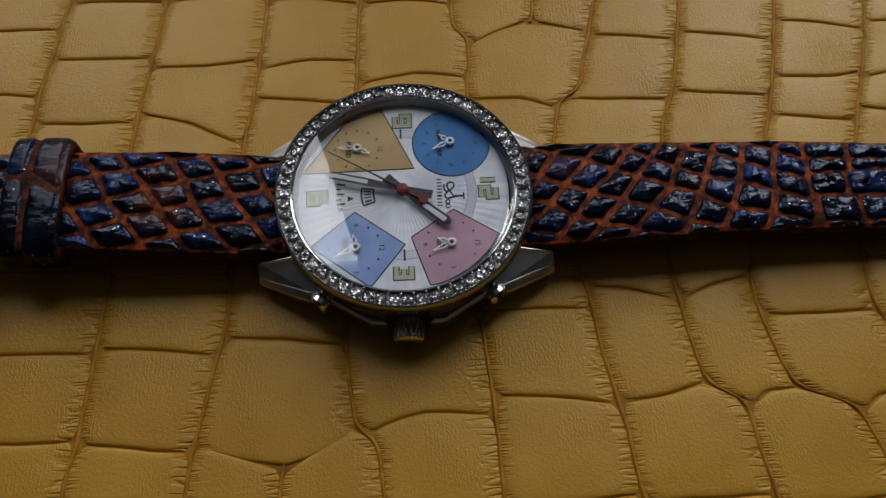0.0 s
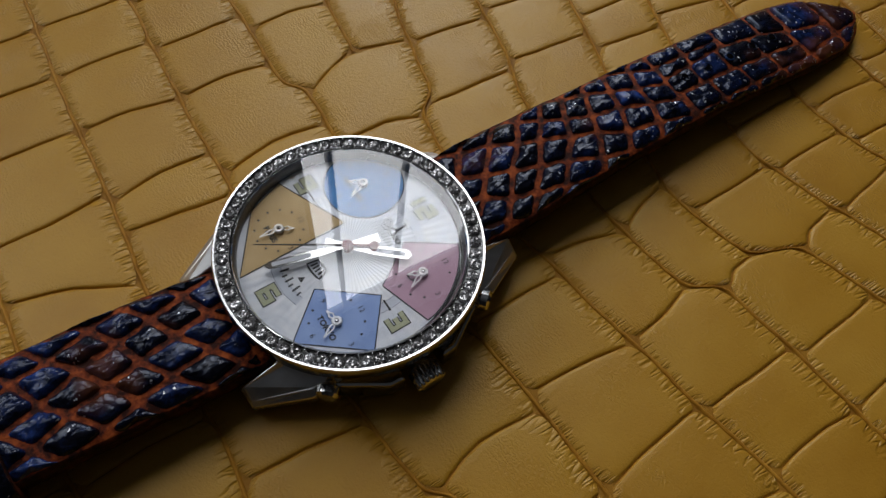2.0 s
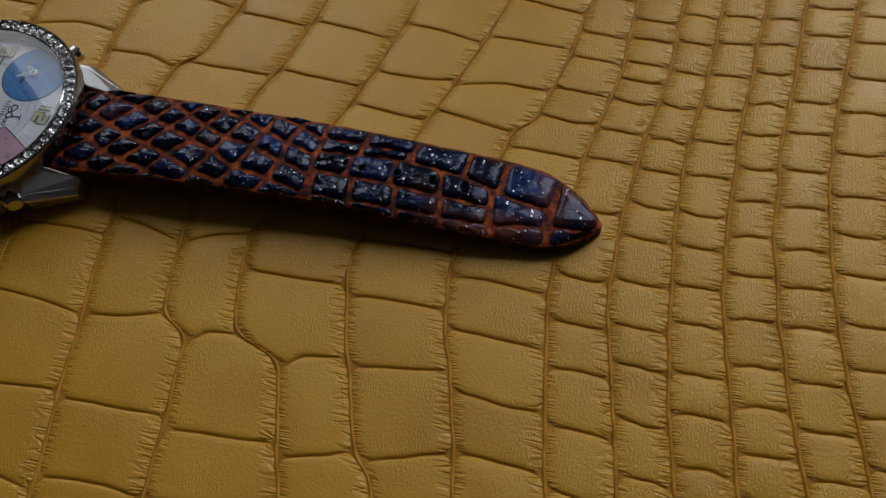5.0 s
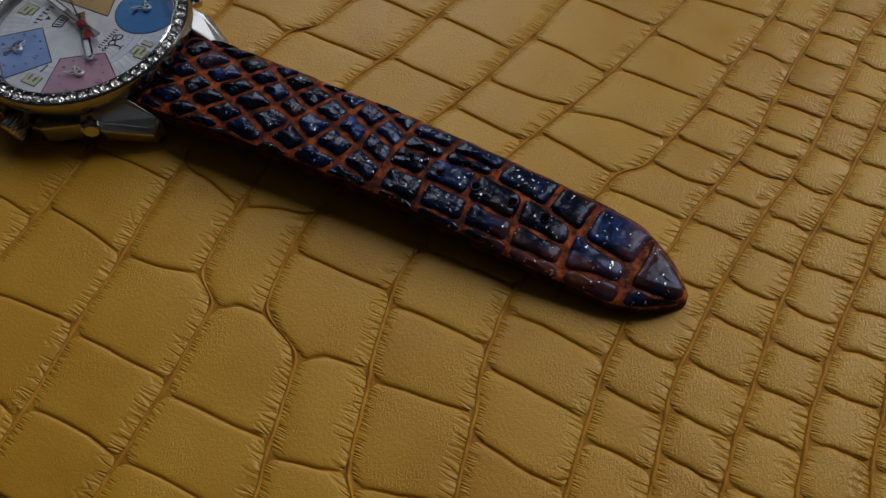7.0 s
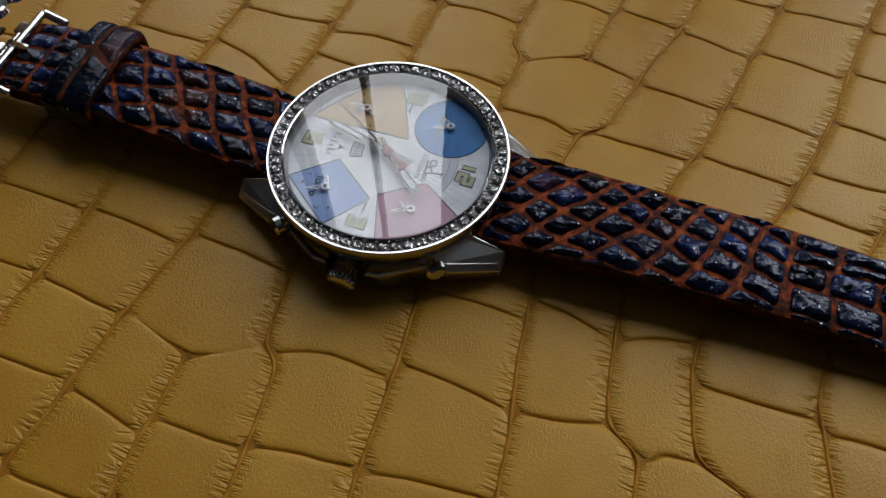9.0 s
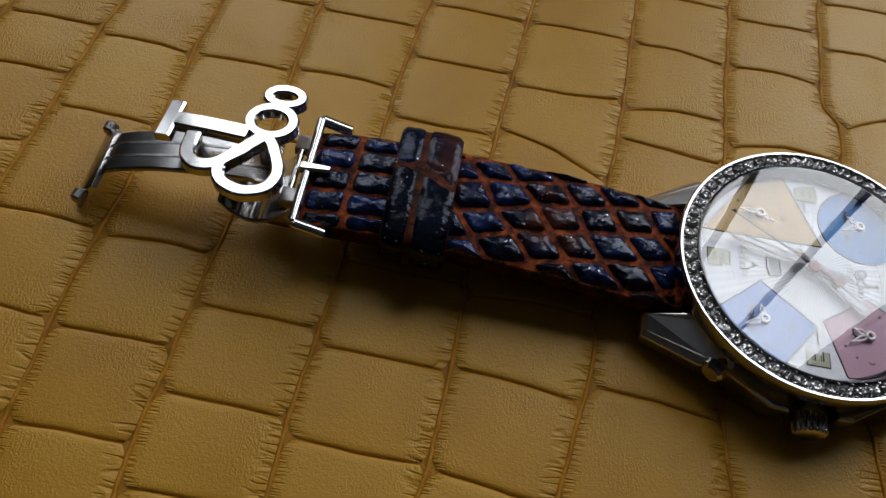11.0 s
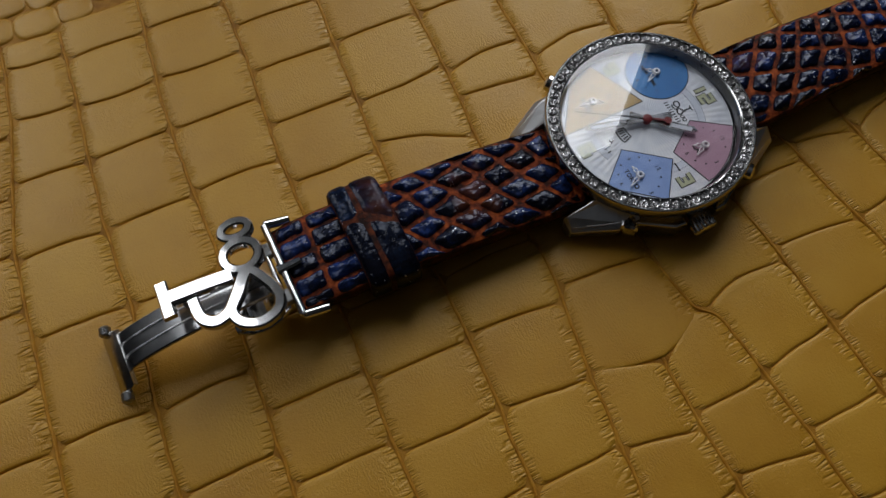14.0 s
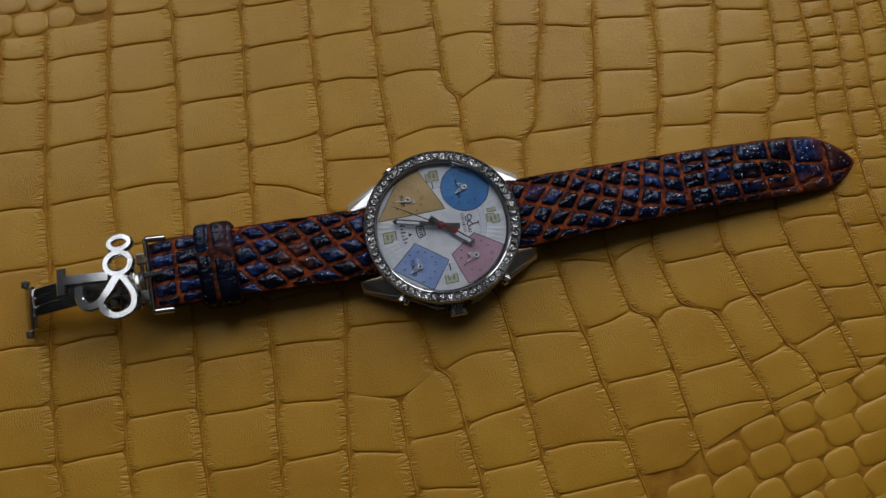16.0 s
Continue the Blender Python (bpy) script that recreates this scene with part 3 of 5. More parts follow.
COLUMNS.append(("s", "t", rows_every(112, -64, 9.5, 15), 0.5))


def edge_steps(length):
    """Places across a scale, close together near its edges."""
    near = [0.0, 0.10, 0.26, 0.6, 1.5]
    inner = np.linspace(2.8, length - 2.8, 5) if length > 7 else [length / 2]
    return [d / length for d in (*near, *inner, *[length - d for d in reversed(near)])]


def hide_scale(left, right, top, bottom, lean, seed):
    """One pillow-shaped scale between two seams and two cross grooves."""
    def groove(y, s, k):
        slant, rise = lean.get(y, (0, None)) if isinstance(lean, dict) else (lean, None)
        bow = 1.1 * wob(k, 9) * math.sin(math.pi * s) if rise is None else rise * (1 - abs(2 * s - 1) ** 1.3)
        return y + slant * (s - 0.5) + bow + 0.3 * wob(k + s * 3.1, y * 0.37)

    height, bulge = 0.56, 0.13 + 0.12 * wob(seed * 1.7, 2.2)
    ym = (top + bottom) / 2
    width, length = right(ym) - left(ym) - 1.1, top - bottom - 0.3
    us, vs = edge_steps(max(width, 2.5)), edge_steps(max(length, 2.5))
    verts, luv, ruv = [], [], []
    for v in vs:
        for u in us:
            y0, y1 = groove(bottom, u, bottom * 0.31 + 5) + 0.07, groove(top, u, top * 0.31 + 5) - 0.07
            if ym < -30:
                y0 = max(y0, OVAL_EDGE(left(ym) + (right(ym) - left(ym)) * u) + 2.2)
                y1 = max(y1, y0 + 0.3)
            y = y0 + (y1 - y0) * v
            corner = max(0.0, (abs(2 * v - 1) - 0.66) / 0.34) ** 2.4
            xl, xr = left(y) + 0.30 + 1.6 * corner, right(y) - 0.30 - 1.2 * corner
            x = xl + (xr - xl) * u
            du, dv = min(u, 1 - u) * width, min(v, 1 - v) * length
            h = height * (0.42 + 0.58 * (1 - math.exp(-du / 0.8))) * (1 - math.exp(-dv / 0.13))
            h += bulge * math.sin(math.pi * u) * math.sin(math.pi * v) + 0.10 * wob(x * 0.21, y * 0.21) + 0.03 * wob(x * 0.8, y * 0.8)
            verts.append((x, y, -0.62 + h))
            luv.append((u * width, y))
            ruv.append(((1 - u) * width, y))
    n = len(us)
    faces = [(j * n + i, j * n + i + 1, (j + 1) * n + i + 1, (j + 1) * n + i) for j in range(len(vs) - 1) for i in range(n - 1)]
    return verts, faces, luv, ruv


def with_uv(me, luv, ruv):
    for name, uv in (("left_edge", luv), ("right_edge", ruv)):
        layer = me.uv_layers.new(name=name)
        idx = np.empty(len(me.loops), int)
        me.loops.foreach_get("vertex_index", idx)
        layer.data.foreach_set("uv", np.array(uv, np.float32)[idx].ravel())
    return me


def oval_scale(cx, cy, rx, ry, turn, seed):
    verts, faces, seg = [], [], 20
    rings = (1.0, 0.95, 0.86, 0.70, 0.45, 0.2)
    for k in rings:
        for i in range(seg):
            a = 2 * math.pi * i / seg
            c, s = math.cos(a), math.sin(a)
            q = (abs(c) ** 3.8 + abs(s) ** 3.8) ** (-1 / 3.8) * (1 + 0.10 * wob(seed + 2 * c, 2 * s))
            x, y = rx * c * q * k, ry * s * q * k
            h = 0.66 * math.sqrt(max(0, 1 - k ** 5.0))
            verts.append((cx + x * math.cos(turn) - y * math.sin(turn), cy + x * math.sin(turn) + y * math.cos(turn), -0.6 + h))
    for r in range(len(rings) - 1):
        for i in range(seg):
            j = (i + 1) % seg
            faces.append((r * seg + i, r * seg + j, (r + 1) * seg + j, (r + 1) * seg + i))
    faces.append(tuple(range((len(rings) - 1) * seg, len(rings) * seg)))
    return verts, faces


def crocodile_hide():
    hide = thing("crocodile_hide", "mustard-yellow embossed crocodile leather hide spread out flat", "leather hide")
    # the sheet itself, seen in the grooves
    nx, ny = 120, 80
    xs, ys = np.linspace(-320, 330, nx), np.linspace(-240, 250, ny)
    verts = [(x, y, -0.52 + 0.10 * wob(x * 0.13, y * 0.13)) for y in ys for x in xs]
    faces = [(j * nx + i, j * nx + i + 1, (j + 1) * nx + i + 1, (j + 1) * nx + i) for j in range(ny - 1) for i in range(nx - 1)]
    low = len(verts)
    verts += [(x, y, -2.1) for x, y in ((xs[0], ys[0]), (xs[-1], ys[0]), (xs[-1], ys[-1]), (xs[0], ys[-1]))]
    faces.append((low + 3, low + 2, low + 1, low))
    part("base_sheet", mesh_of("base_sheet", verts, faces), M_SEAM, hide, "orange-brown leather in the grooves")
    # cords that stand up along the seams
    for key, y0, y1 in [(k, 130, -112) for k in SEAMS if k not in "hx"] + [("h", 130, 48), ("x", -46, -112)]:
        verts, faces, line = [], [], SEAM[key]
        steps = int((y0 - y1) / 0.9)
        rows = [(-0.42, -0.50), (-0.26, -0.14), (-0.07, -0.04), (0.07, -0.04), (0.26, -0.14), (0.42, -0.50)]
        for i in range(steps + 1):
            y = y0 + (y1 - y0) * i / steps
            if OVAL_EDGE(line(y)) > y and line(y) > 20:
                break
            if line(y) < -60 and y > FLANK_EDGE(line(y)):
                continue
            x, lift = line(y), 0.08 * wob(y * 0.9, ord(key))
            verts += [(x + dx, y, z + lift) for dx, z in rows]
        count = len(verts) // 6
        faces = [(i * 6 + k, i * 6 + k + 1, (i + 1) * 6 + k + 1, (i + 1) * 6 + k) for i in range(count - 1) for k in range(5)]
        if count > 1:
            part("seam_cord", mesh_of("seam_cord", verts, faces), M_CORD, hide)
    # scales
    made = []
    for left, right, ys, lean in COLUMNS:
        a, b = SEAM[left], SEAM[right]
        for top, bottom in zip(ys, ys[1:]):
            xm, ym = (a((top + bottom) / 2) + b((top + bottom) / 2)) / 2, (top + bottom) / 2
            edge = OVAL_EDGE(xm) if xm > 12 else -999
            roof = FLANK_EDGE(xm) if xm < -60 else 999
            if top < edge + 3 or bottom > roof - 4:
                continue
            made.append((math.hypot((xm - 10) / 1.35, ym - 8), hide_scale(a, b, min(top, roof), bottom, lean, xm + ym * 1.3)))
    made.sort(key=lambda q: q[0])
    for _, (v, f, luv, ruv) in made[:300]:
        part("scale", with_uv(mesh_of("scale", v, f), luv, ruv), M_HIDE, hide)
    joined = [[], [], [], []]
    for _, (v, f, luv, ruv) in made[300:]:
        base = len(joined[0])
        joined[0] += v
        joined[1] += [tuple(i + base for i in face) for face in f]
        joined[2] += luv
        joined[3] += ruv
    if joined[0]:
        tagged(part("outer_scales", with_uv(mesh_of("outer_scales", joined[0], joined[1]), joined[2], joined[3]), M_HIDE, hide), kind="stuff")
    rnd = random.Random(5)
    for row in range(7):
        x = 22 + (row % 2) * 5
        while x < 185:
            rx, ry = rnd.uniform(5.2, 7.2), rnd.uniform(4.2, 4.8)
            y = OVAL_EDGE(x) - 2.2 - 8.3 * row + rnd.uniform(-0.5, 0.5)
            v, f = oval_scale(x + rx, y + 0.2 * rx, rx, ry, rnd.uniform(0.10, 0.40), x + row * 31)
            part("oval_scale", mesh_of("oval_scale", v, f), M_OVAL, hide)
            x += 2 * rx - rnd.uniform(0.0, 0.25)
    for row in range(4):
        x = -150 + (row % 2) * 5
        while x < -84:
            rx, ry = rnd.uniform(4.4, 6.2), rnd.uniform(3.8, 4.4)
            v, f = oval_scale(x + rx, FLANK_EDGE(x + rx) + 4.2 + 8.2 * row + rnd.uniform(-0.6, 0.6), rx, ry, rnd.uniform(-0.2, 0.3), x + row * 17)
            part("oval_scale", mesh_of("oval_scale", v, f), M_OVAL, hide)
            x += 2 * rx - rnd.uniform(0.0, 0.25)
    return hide


crocodile_hide()


# ---- the wristwatch ----
watch = thing("wristwatch", "steel wristwatch with stone-set bezel and blue-black crocodile strap, lying open", "wristwatch")
BC = (0.3, -0.5)  # middle of the bezel


def watch_case():
    prof = [(0, 0.0), (15.5, 0.0), (17.5, 0.6), (18.2, 2.2), (21.0, 3.2), (21.6, 4.4), (21.6, 8.3), (20.9, 9.3), (19.0, 9.6), (0, 9.6)]
    case = part("case", sharp(lathe(prof, 128, closed=False, centre=BC), 25), M_RIM, watch, "polished steel watch case")
    for sx in (1, -1):
        for sy in (1, -1):
            bm = bmesh.new()
            # one faceted lug: broad root at the case, lower blunt tip
            plan = [(12.5, 17.6), (17.5, 17.0), (26.4, 13.0), (26.6, 10.8), (20.5, 10.9), (15.0, 12.0)]
            top = [7.4, 7.0, 5.2, 6.6, 9.0, 9.5]
            low = [2.0, 2.0, 1.2, 1.2, 2.0, 2.0]
            out = [(0.0, 0.9), (0.6, 1.2), (0.5, 0.8), (0.5, -0.3), (0, -0.3), (0, 0)]
            a = [bm.verts.new((sx * x + BC[0], sy * y + BC[1], z)) for (x, y), z in zip(plan, top)]
            m = [bm.verts.new((sx * (x + ox) + BC[0], sy * (y + oy) + BC[1], z - 1.1)) for (x, y), z, (ox, oy) in zip(plan, top, out)]
            b = [bm.verts.new((sx * (x + ox * 0.4) + BC[0], sy * (y + oy * 0.4) + BC[1], z)) for (x, y), z, (ox, oy) in zip(plan, low, out)]
            bm.faces.new(a)
            bm.faces.new(list(reversed(b)))
            for i in range(6):
                j = (i + 1) % 6
                bm.faces.new((a[i], a[j], m[j], m[i]))
                bm.faces.new((m[i], m[j], b[j], b[i]))
            bmesh.ops.recalc_face_normals(bm, faces=bm.faces)
            bmesh.ops.bevel(bm, geom=list(bm.edges), offset=0.16, segments=1, affect="EDGES")
            part("lug", bm, M_LUG, case, "faceted polished lug")
    # facets that guard the crown
    for sx in (1, -1):
        pts = [(sx * 3.6, -20.0), (sx * 3.8, -23.6), (sx * 6.5, -23.4), (sx * 14.8, -18.2), (sx * 12, -16)]
        part("crown_guard", prism([(x + BC[0], y + BC[1]) for x, y in pts], 2.4, 6.6, 0.5), M_RIM, case)
    return case


case = watch_case()


def fluted_knob(radius, length, teeth, depth):
    """A knob along +z with flutes round it and a domed end."""
    bm = bmesh.new()
    n, rows = teeth * 6, []
    for z, k, f in ((0, 0.86, 0), (0.25, 1.0, 1), (length - 0.7, 1.0, 1), (length - 0.3, 0.93, 0.4), (length, 0.72, 0)):
        rows.append([bm.verts.new(((radius * k - depth * f * (0.5 - 0.5 * math.cos(teeth * 2 * math.pi * i / n))) * math.cos(2 * math.pi * i / n),
                                   (radius * k - depth * f * (0.5 - 0.5 * math.cos(teeth * 2 * math.pi * i / n))) * math.sin(2 * math.pi * i / n), z)) for i in range(n)])
    for a, b in zip(rows, rows[1:]):
        for i in range(n):
            bm.faces.new((a[i], a[(i + 1) % n], b[(i + 1) % n], b[i]))
    bm.faces.new(rows[-1])
    bm.faces.new(list(reversed(rows[0])))
    for f in bm.faces:
        f.smooth = True
    return sharp(bm, 50)


def placed(bm, origin, direction):
    m = Matrix.Translation(origin) @ Vector(direction).to_track_quat("Z", "Y").to_matrix().to_4x4()
    bmesh.ops.transform(bm, matrix=m, verts=bm.verts)
    return bm


crown = part("crown", placed(fluted_knob(2.75, 3.6, 18, 0.55), (0.2, -23.3, 5.0), (0, -1, 0.0)), M_STEEL, watch, "fluted steel winding crown")
part("crown_stem", rod((0.2, -20.5, 5.0), (0.2, -23.5, 5.0), 1.7), M_GREY, crown)
for px, py in ((15.6, -18.6), (-15.0, -18.9), (-12.3, 20.6), (12.8, 20.6)):
    d = Vector((px - BC[0], py - BC[1], 0)).normalized()
    base = Vector((BC[0], BC[1], 6.2)) + d * 21.2
    pusher = part("pusher", rod(base, base + d * 2.2, 1.25, 20, 0.1), M_STEEL, watch, "small round steel pusher")
    part("pusher_cap", rod(base + d * 2.0, base + d * 4.2, 2.0, 28, 0.5), M_STEEL, pusher)

# bezel with a channel for the stones
bez = [(20.04, 9.4), (22.5, 9.4), (23.1, 9.7), (23.3, 10.1), (23.3, 12.15), (23.22, 12.6), (23.05, 12.82), (22.74, 12.80), (22.7, 12.1), (20.42, 12.1), (20.38, 12.74), (20.26, 12.88), (20.04, 12.76)]
bezel = part("bezel", sharp(lathe(bez, 160, centre=BC), 30), M_STEEL, watch, "round steel bezel set with one row of clear stones")
# channel and inner lip toned for shade; outer side darkened to mute its reflections
bezel.data.materials.append(M_SHADOW)
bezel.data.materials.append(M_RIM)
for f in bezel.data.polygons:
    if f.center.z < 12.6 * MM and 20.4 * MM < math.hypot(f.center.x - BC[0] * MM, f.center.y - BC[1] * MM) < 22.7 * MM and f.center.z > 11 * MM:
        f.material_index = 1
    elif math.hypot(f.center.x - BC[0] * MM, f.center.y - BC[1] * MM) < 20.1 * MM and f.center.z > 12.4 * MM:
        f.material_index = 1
    elif math.hypot(f.center.x - BC[0] * MM, f.center.y - BC[1] * MM) > 23.08 * MM:
        f.material_index = 2


def stone_mesh():
    """A round cut stone: broken-up table, kite facets, girdle and pavilion."""
    bm = bmesh.new()
    n, r = 10, 1.135

    def ring(count, k, z, turn=0.0, wave=0.0):
        return [bm.verts.new((k * r * math.cos(2 * math.pi * (i + turn) / count), k * r * math.sin(2 * math.pi * (i + turn) / count), z + wave * (-1) ** i)) for i in range(count)]

    heart = bm.verts.new((0, 0, 0.34))
    inner, table = ring(n, 0.27, 0.36, 0.0, 0.05), ring(n, 0.54, 0.46, 0.5)
    kite, girdle = ring(n, 0.84, 0.27, 0.0), ring(2 * n, 1.0, 0.0)
    tip = bm.verts.new((0, 0, -0.7))
    for i in range(n):
        j = (i + 1) % n
        bm.faces.new((heart, inner[i], inner[j]))
        bm.faces.new((inner[i], table[i], inner[j]))
        bm.faces.new((table[i - 1], table[i], inner[i]))
        bm.faces.new((table[i - 1], kite[i], table[i]))
        bm.faces.new((kite[i], girdle[2 * i], girdle[2 * i + 1]))
        bm.faces.new((kite[i], girdle[2 * i + 1], table[i]))
        bm.faces.new((table[i], girdle[2 * i + 1], kite[j]))
        bm.faces.new((girdle[2 * i + 1], girdle[(2 * i + 2) % (2 * n)], kite[j]))
    for i in range(2 * n):
        bm.faces.new((tip, girdle[(i + 1) % (2 * n)], girdle[i]))
    bmesh.ops.scale(bm, vec=(MM, MM, MM), verts=bm.verts)
    bmesh.ops.recalc_face_normals(bm, faces=bm.faces)
    me = bpy.data.meshes.new("stone")
    bm.to_mesh(me)
    bm.free()
    me.materials.append(M_GEM)
    return me


def bead_mesh():
    bm = bmesh.new()
    bmesh.ops.create_icosphere(bm, subdivisions=1, radius=0.26 * MM)
    me = bpy.data.meshes.new("prong")
    bm.to_mesh(me)
    bm.free()
    me.polygons.foreach_set("use_smooth", [True] * len(me.polygons))
    me.materials.append(M_STEEL)
    return me


STONES = 60
stone, bead = stone_mesh(), bead_mesh()
rnd = random.Random(8)
for i in range(STONES):
    a = 2 * math.pi * i / STONES
    ob = part("stone", stone, M_GEM, bezel)
    ob.matrix_local = Matrix.Translation(((BC[0] + 21.55 * math.cos(a)) * MM, (BC[1] + 21.55 * math.sin(a)) * MM, 12.30 * MM)) @ Euler((rnd.uniform(-0.22, 0.22), rnd.uniform(-0.22, 0.22), rnd.uniform(0, 1))).to_matrix().to_4x4()
    for r in (20.62, 22.48):
        b = a + math.pi / STONES
        q = part("prong", bead, M_STEEL, bezel)
        q.location = ((BC[0] + r * math.cos(b)) * MM, (BC[1] + r * math.sin(b)) * MM, 12.75 * MM)

# inner wall, dial and glass
DIAL_Z = 10.3
# inner ring steel is coloured dark as if shaded by the bezel
part("inner_ring", lathe([(20.0, 9.9), (20.0, 12.70), (19.85, 12.6), (19.38, 10.34), (19.38, 9.9)], 128, centre=BC), M_SHADOW, watch, "sloping steel ring inside the bezel")
dial = part("dial", disc(0, 0, 9.7, DIAL_Z, 19.45, 128), M_PEARL, watch, "white mother-of-pearl dial with pressed rays")
DOME = [(r, 12.95 + (19.2 ** 2 - r * r) / 1200) for r in (19.8, 16, 12, 8, 4, 0)]
glass = part("glass", sharp(lathe([(0, 12.55), (19.8, 12.55), (19.95, 12.75), *DOME], 128, closed=False, centre=BC), 30), M_GLASS, watch, "clear, slightly domed watch glass")
glass.visible_shadow = False
# only the outer face of the glass is needed for its sheen
bm = bmesh.new()
bm.from_mesh(glass.data)
bmesh.ops.delete(bm, geom=[f for f in bm.faces if f.calc_center_median().z < 12.6 * MM], context="FACES")
bm.to_mesh(glass.data)
bm.free()


def clipped(points, r=19.3, c=(0, 0)):
    """A plan outline with its sides split finely and drawn in to a circle."""
    out = []
    for (x0, y0), (x1, y1) in zip(points, points[1:] + points[:1]):
        for k in range(16):
            x, y = x0 + (x1 - x0) * k / 16, y0 + (y1 - y0) * k / 16
            d = math.hypot(x - c[0], y - c[1])
            q = min(1, r / d)
            out.append((c[0] + (x - c[0]) * q, c[1] + (y - c[1]) * q))
    return out


def outline(points, half=0.10):
    return ribbon(points, half, DIAL_Z, DIAL_Z + 0.10, closed=True, bevel=0.03)


def word(text, x, y, size, z, mat, parent, name, bold=0.0, turn=-90.0):
    """Raised print that reads with its head towards twelve o'clock."""
    c = bpy.data.curves.new(name, "FONT")
    c.body, c.size, c.align_x, c.align_y, c.extrude, c.offset = text, size * MM, "CENTER", "CENTER", 0.02 * MM, bold * MM
    c.resolution_u = 3
    tmp = bpy.data.objects.new("tmp", c)
    me = bpy.data.meshes.new_from_object(tmp)
    bpy.data.objects.remove(tmp)
    bpy.data.curves.remove(c)
    me.materials.clear()
    me.materials.append(mat)
    ob = new(name, me)
    ob.parent = parent
    ob.matrix_local = pose(x * MM, y * MM, z * MM, 0, 0, turn)
    return ob


def small_pointers(sub, cx, cy, hour, minute):
    """A pair of open leaf-shaped pointers round a ringed pin on a subdial."""
    for deg, length, half, z in ((hour, 2.6, 0.42, 0.45), (minute, 3.6, 0.36, 0.62)):
        a = radians(deg)
        leaf = smooth_line([(0.75, 0.12), (1.5, half), (length * 0.72, half * 0.45), (length, 0.0), (length * 0.72, -half * 0.45), (1.5, -half), (0.75, -0.12)], 4)
        turned = [(cx + u * math.cos(a) - v * math.sin(a), cy + u * math.sin(a) + v * math.cos(a)) for u, v in leaf]
        part("small_hand", ribbon(turned, 0.11, DIAL_Z + z, DIAL_Z + z + 0.14, bevel=0.03), M_HAND, sub, "open pointed steel hand")
    part("small_pin", sharp(lathe([(0.42, 0.3 + DIAL_Z), (0.90, 0.3 + DIAL_Z), (0.90, 0.72 + DIAL_Z), (0.72, 0.88 + DIAL_Z), (0.42, 0.88 + DIAL_Z)], 24, centre=(cx, cy))), M_HAND, sub)
    part("pin_head", sharp(lathe([(0, 0.3 + DIAL_Z), (0.30, 0.3 + DIAL_Z), (0.30, 0.80 + DIAL_Z), (0.15, 0.92 + DIAL_Z), (0, 0.92 + DIAL_Z)], 16, closed=False, centre=(cx, cy))), M_STEEL, sub)


def subdial(name, label, shape, mat, cx, cy, city, city_at, hours, pointers_at, line=True, reach=5.2):
    sub = part(name, prism(shape, DIAL_Z, DIAL_Z + 0.05), mat, dial, label)
    part("subdial_line", outline(shape), M_BLACK, sub, "thin black outline")
    for i in range(12):
        a = 2 * math.pi * i / 12
        x, y = cx + reach * math.cos(a), cy + reach * math.sin(a)
        if math.hypot(x, y) > 18.2:
            continue
        if i % 3 == 0 and (i // 3) in hours:
            word(("12", "9", "6", "3")[i // 3], x, y, 1.35, DIAL_Z + 0.08, M_BLACK, sub, "subdial_number")
        else:
            part("hour_dot", disc(x, y, DIAL_Z + 0.05, DIAL_Z + 0.09, 0.22, 10), M_BLACK, sub)
    word(city, *city_at, 1.45 if len(city) < 6 else 1.15, DIAL_Z + 0.08, M_BLACK, sub, "city_name", 0.05)
    small_pointers(sub, cx, cy, *pointers_at)
    return sub


circle = [(9.4 + 7.25 * math.cos(2 * math.pi * i / 72), 10.3 + 7.25 * math.sin(2 * math.pi * i / 72)) for i in range(72)]
circle = [(x * min(1, 19.3 / math.hypot(x, y)), y * min(1, 19.3 / math.hypot(x, y))) for x, y in circle]
subdial("round_subdial", "round blue subdial", circle, M_BLUE, 9.2, 10.3, "NEW YORK", (7.1, 10.3), (0, 1, 2, 3), (140, 205), reach=4.9)
subdial("triangle_subdial", "triangular tan subdial", clipped([(2.3, 5.0), (-3.6, 18.4), (-10.5, 15.6), (-18.2, 4.7)]), M_TAN, -8.2, 9.6, "PARIS", (-9.9, 9.6), (0, 3), (-28, 178), reach=4.2)
subdial("square_subdial", "square light-blue subdial", clipped([(0.2, -10.6), (-8.7, -3.7), (-16.5, -10.4), (-6.0, -18.6)]), M_SKYBLUE, -8.6, -11.0, "TOKYO", (-10.6, -11.0), (0, 1, 2, 3), (100, 205), reach=4.6)
subdial("pentagon_subdial", "five-sided pink subdial", clipped([(1.3, -9.2), (9.1, -3.9), (17.0, -9.2), (12.4, -17.6), (4.3, -18.6)]), M_PINK, 8.4, -10.8, "L.A.", (6.3, -10.8), (0, 1, 2, 3), (158, 205), reach=4.6)

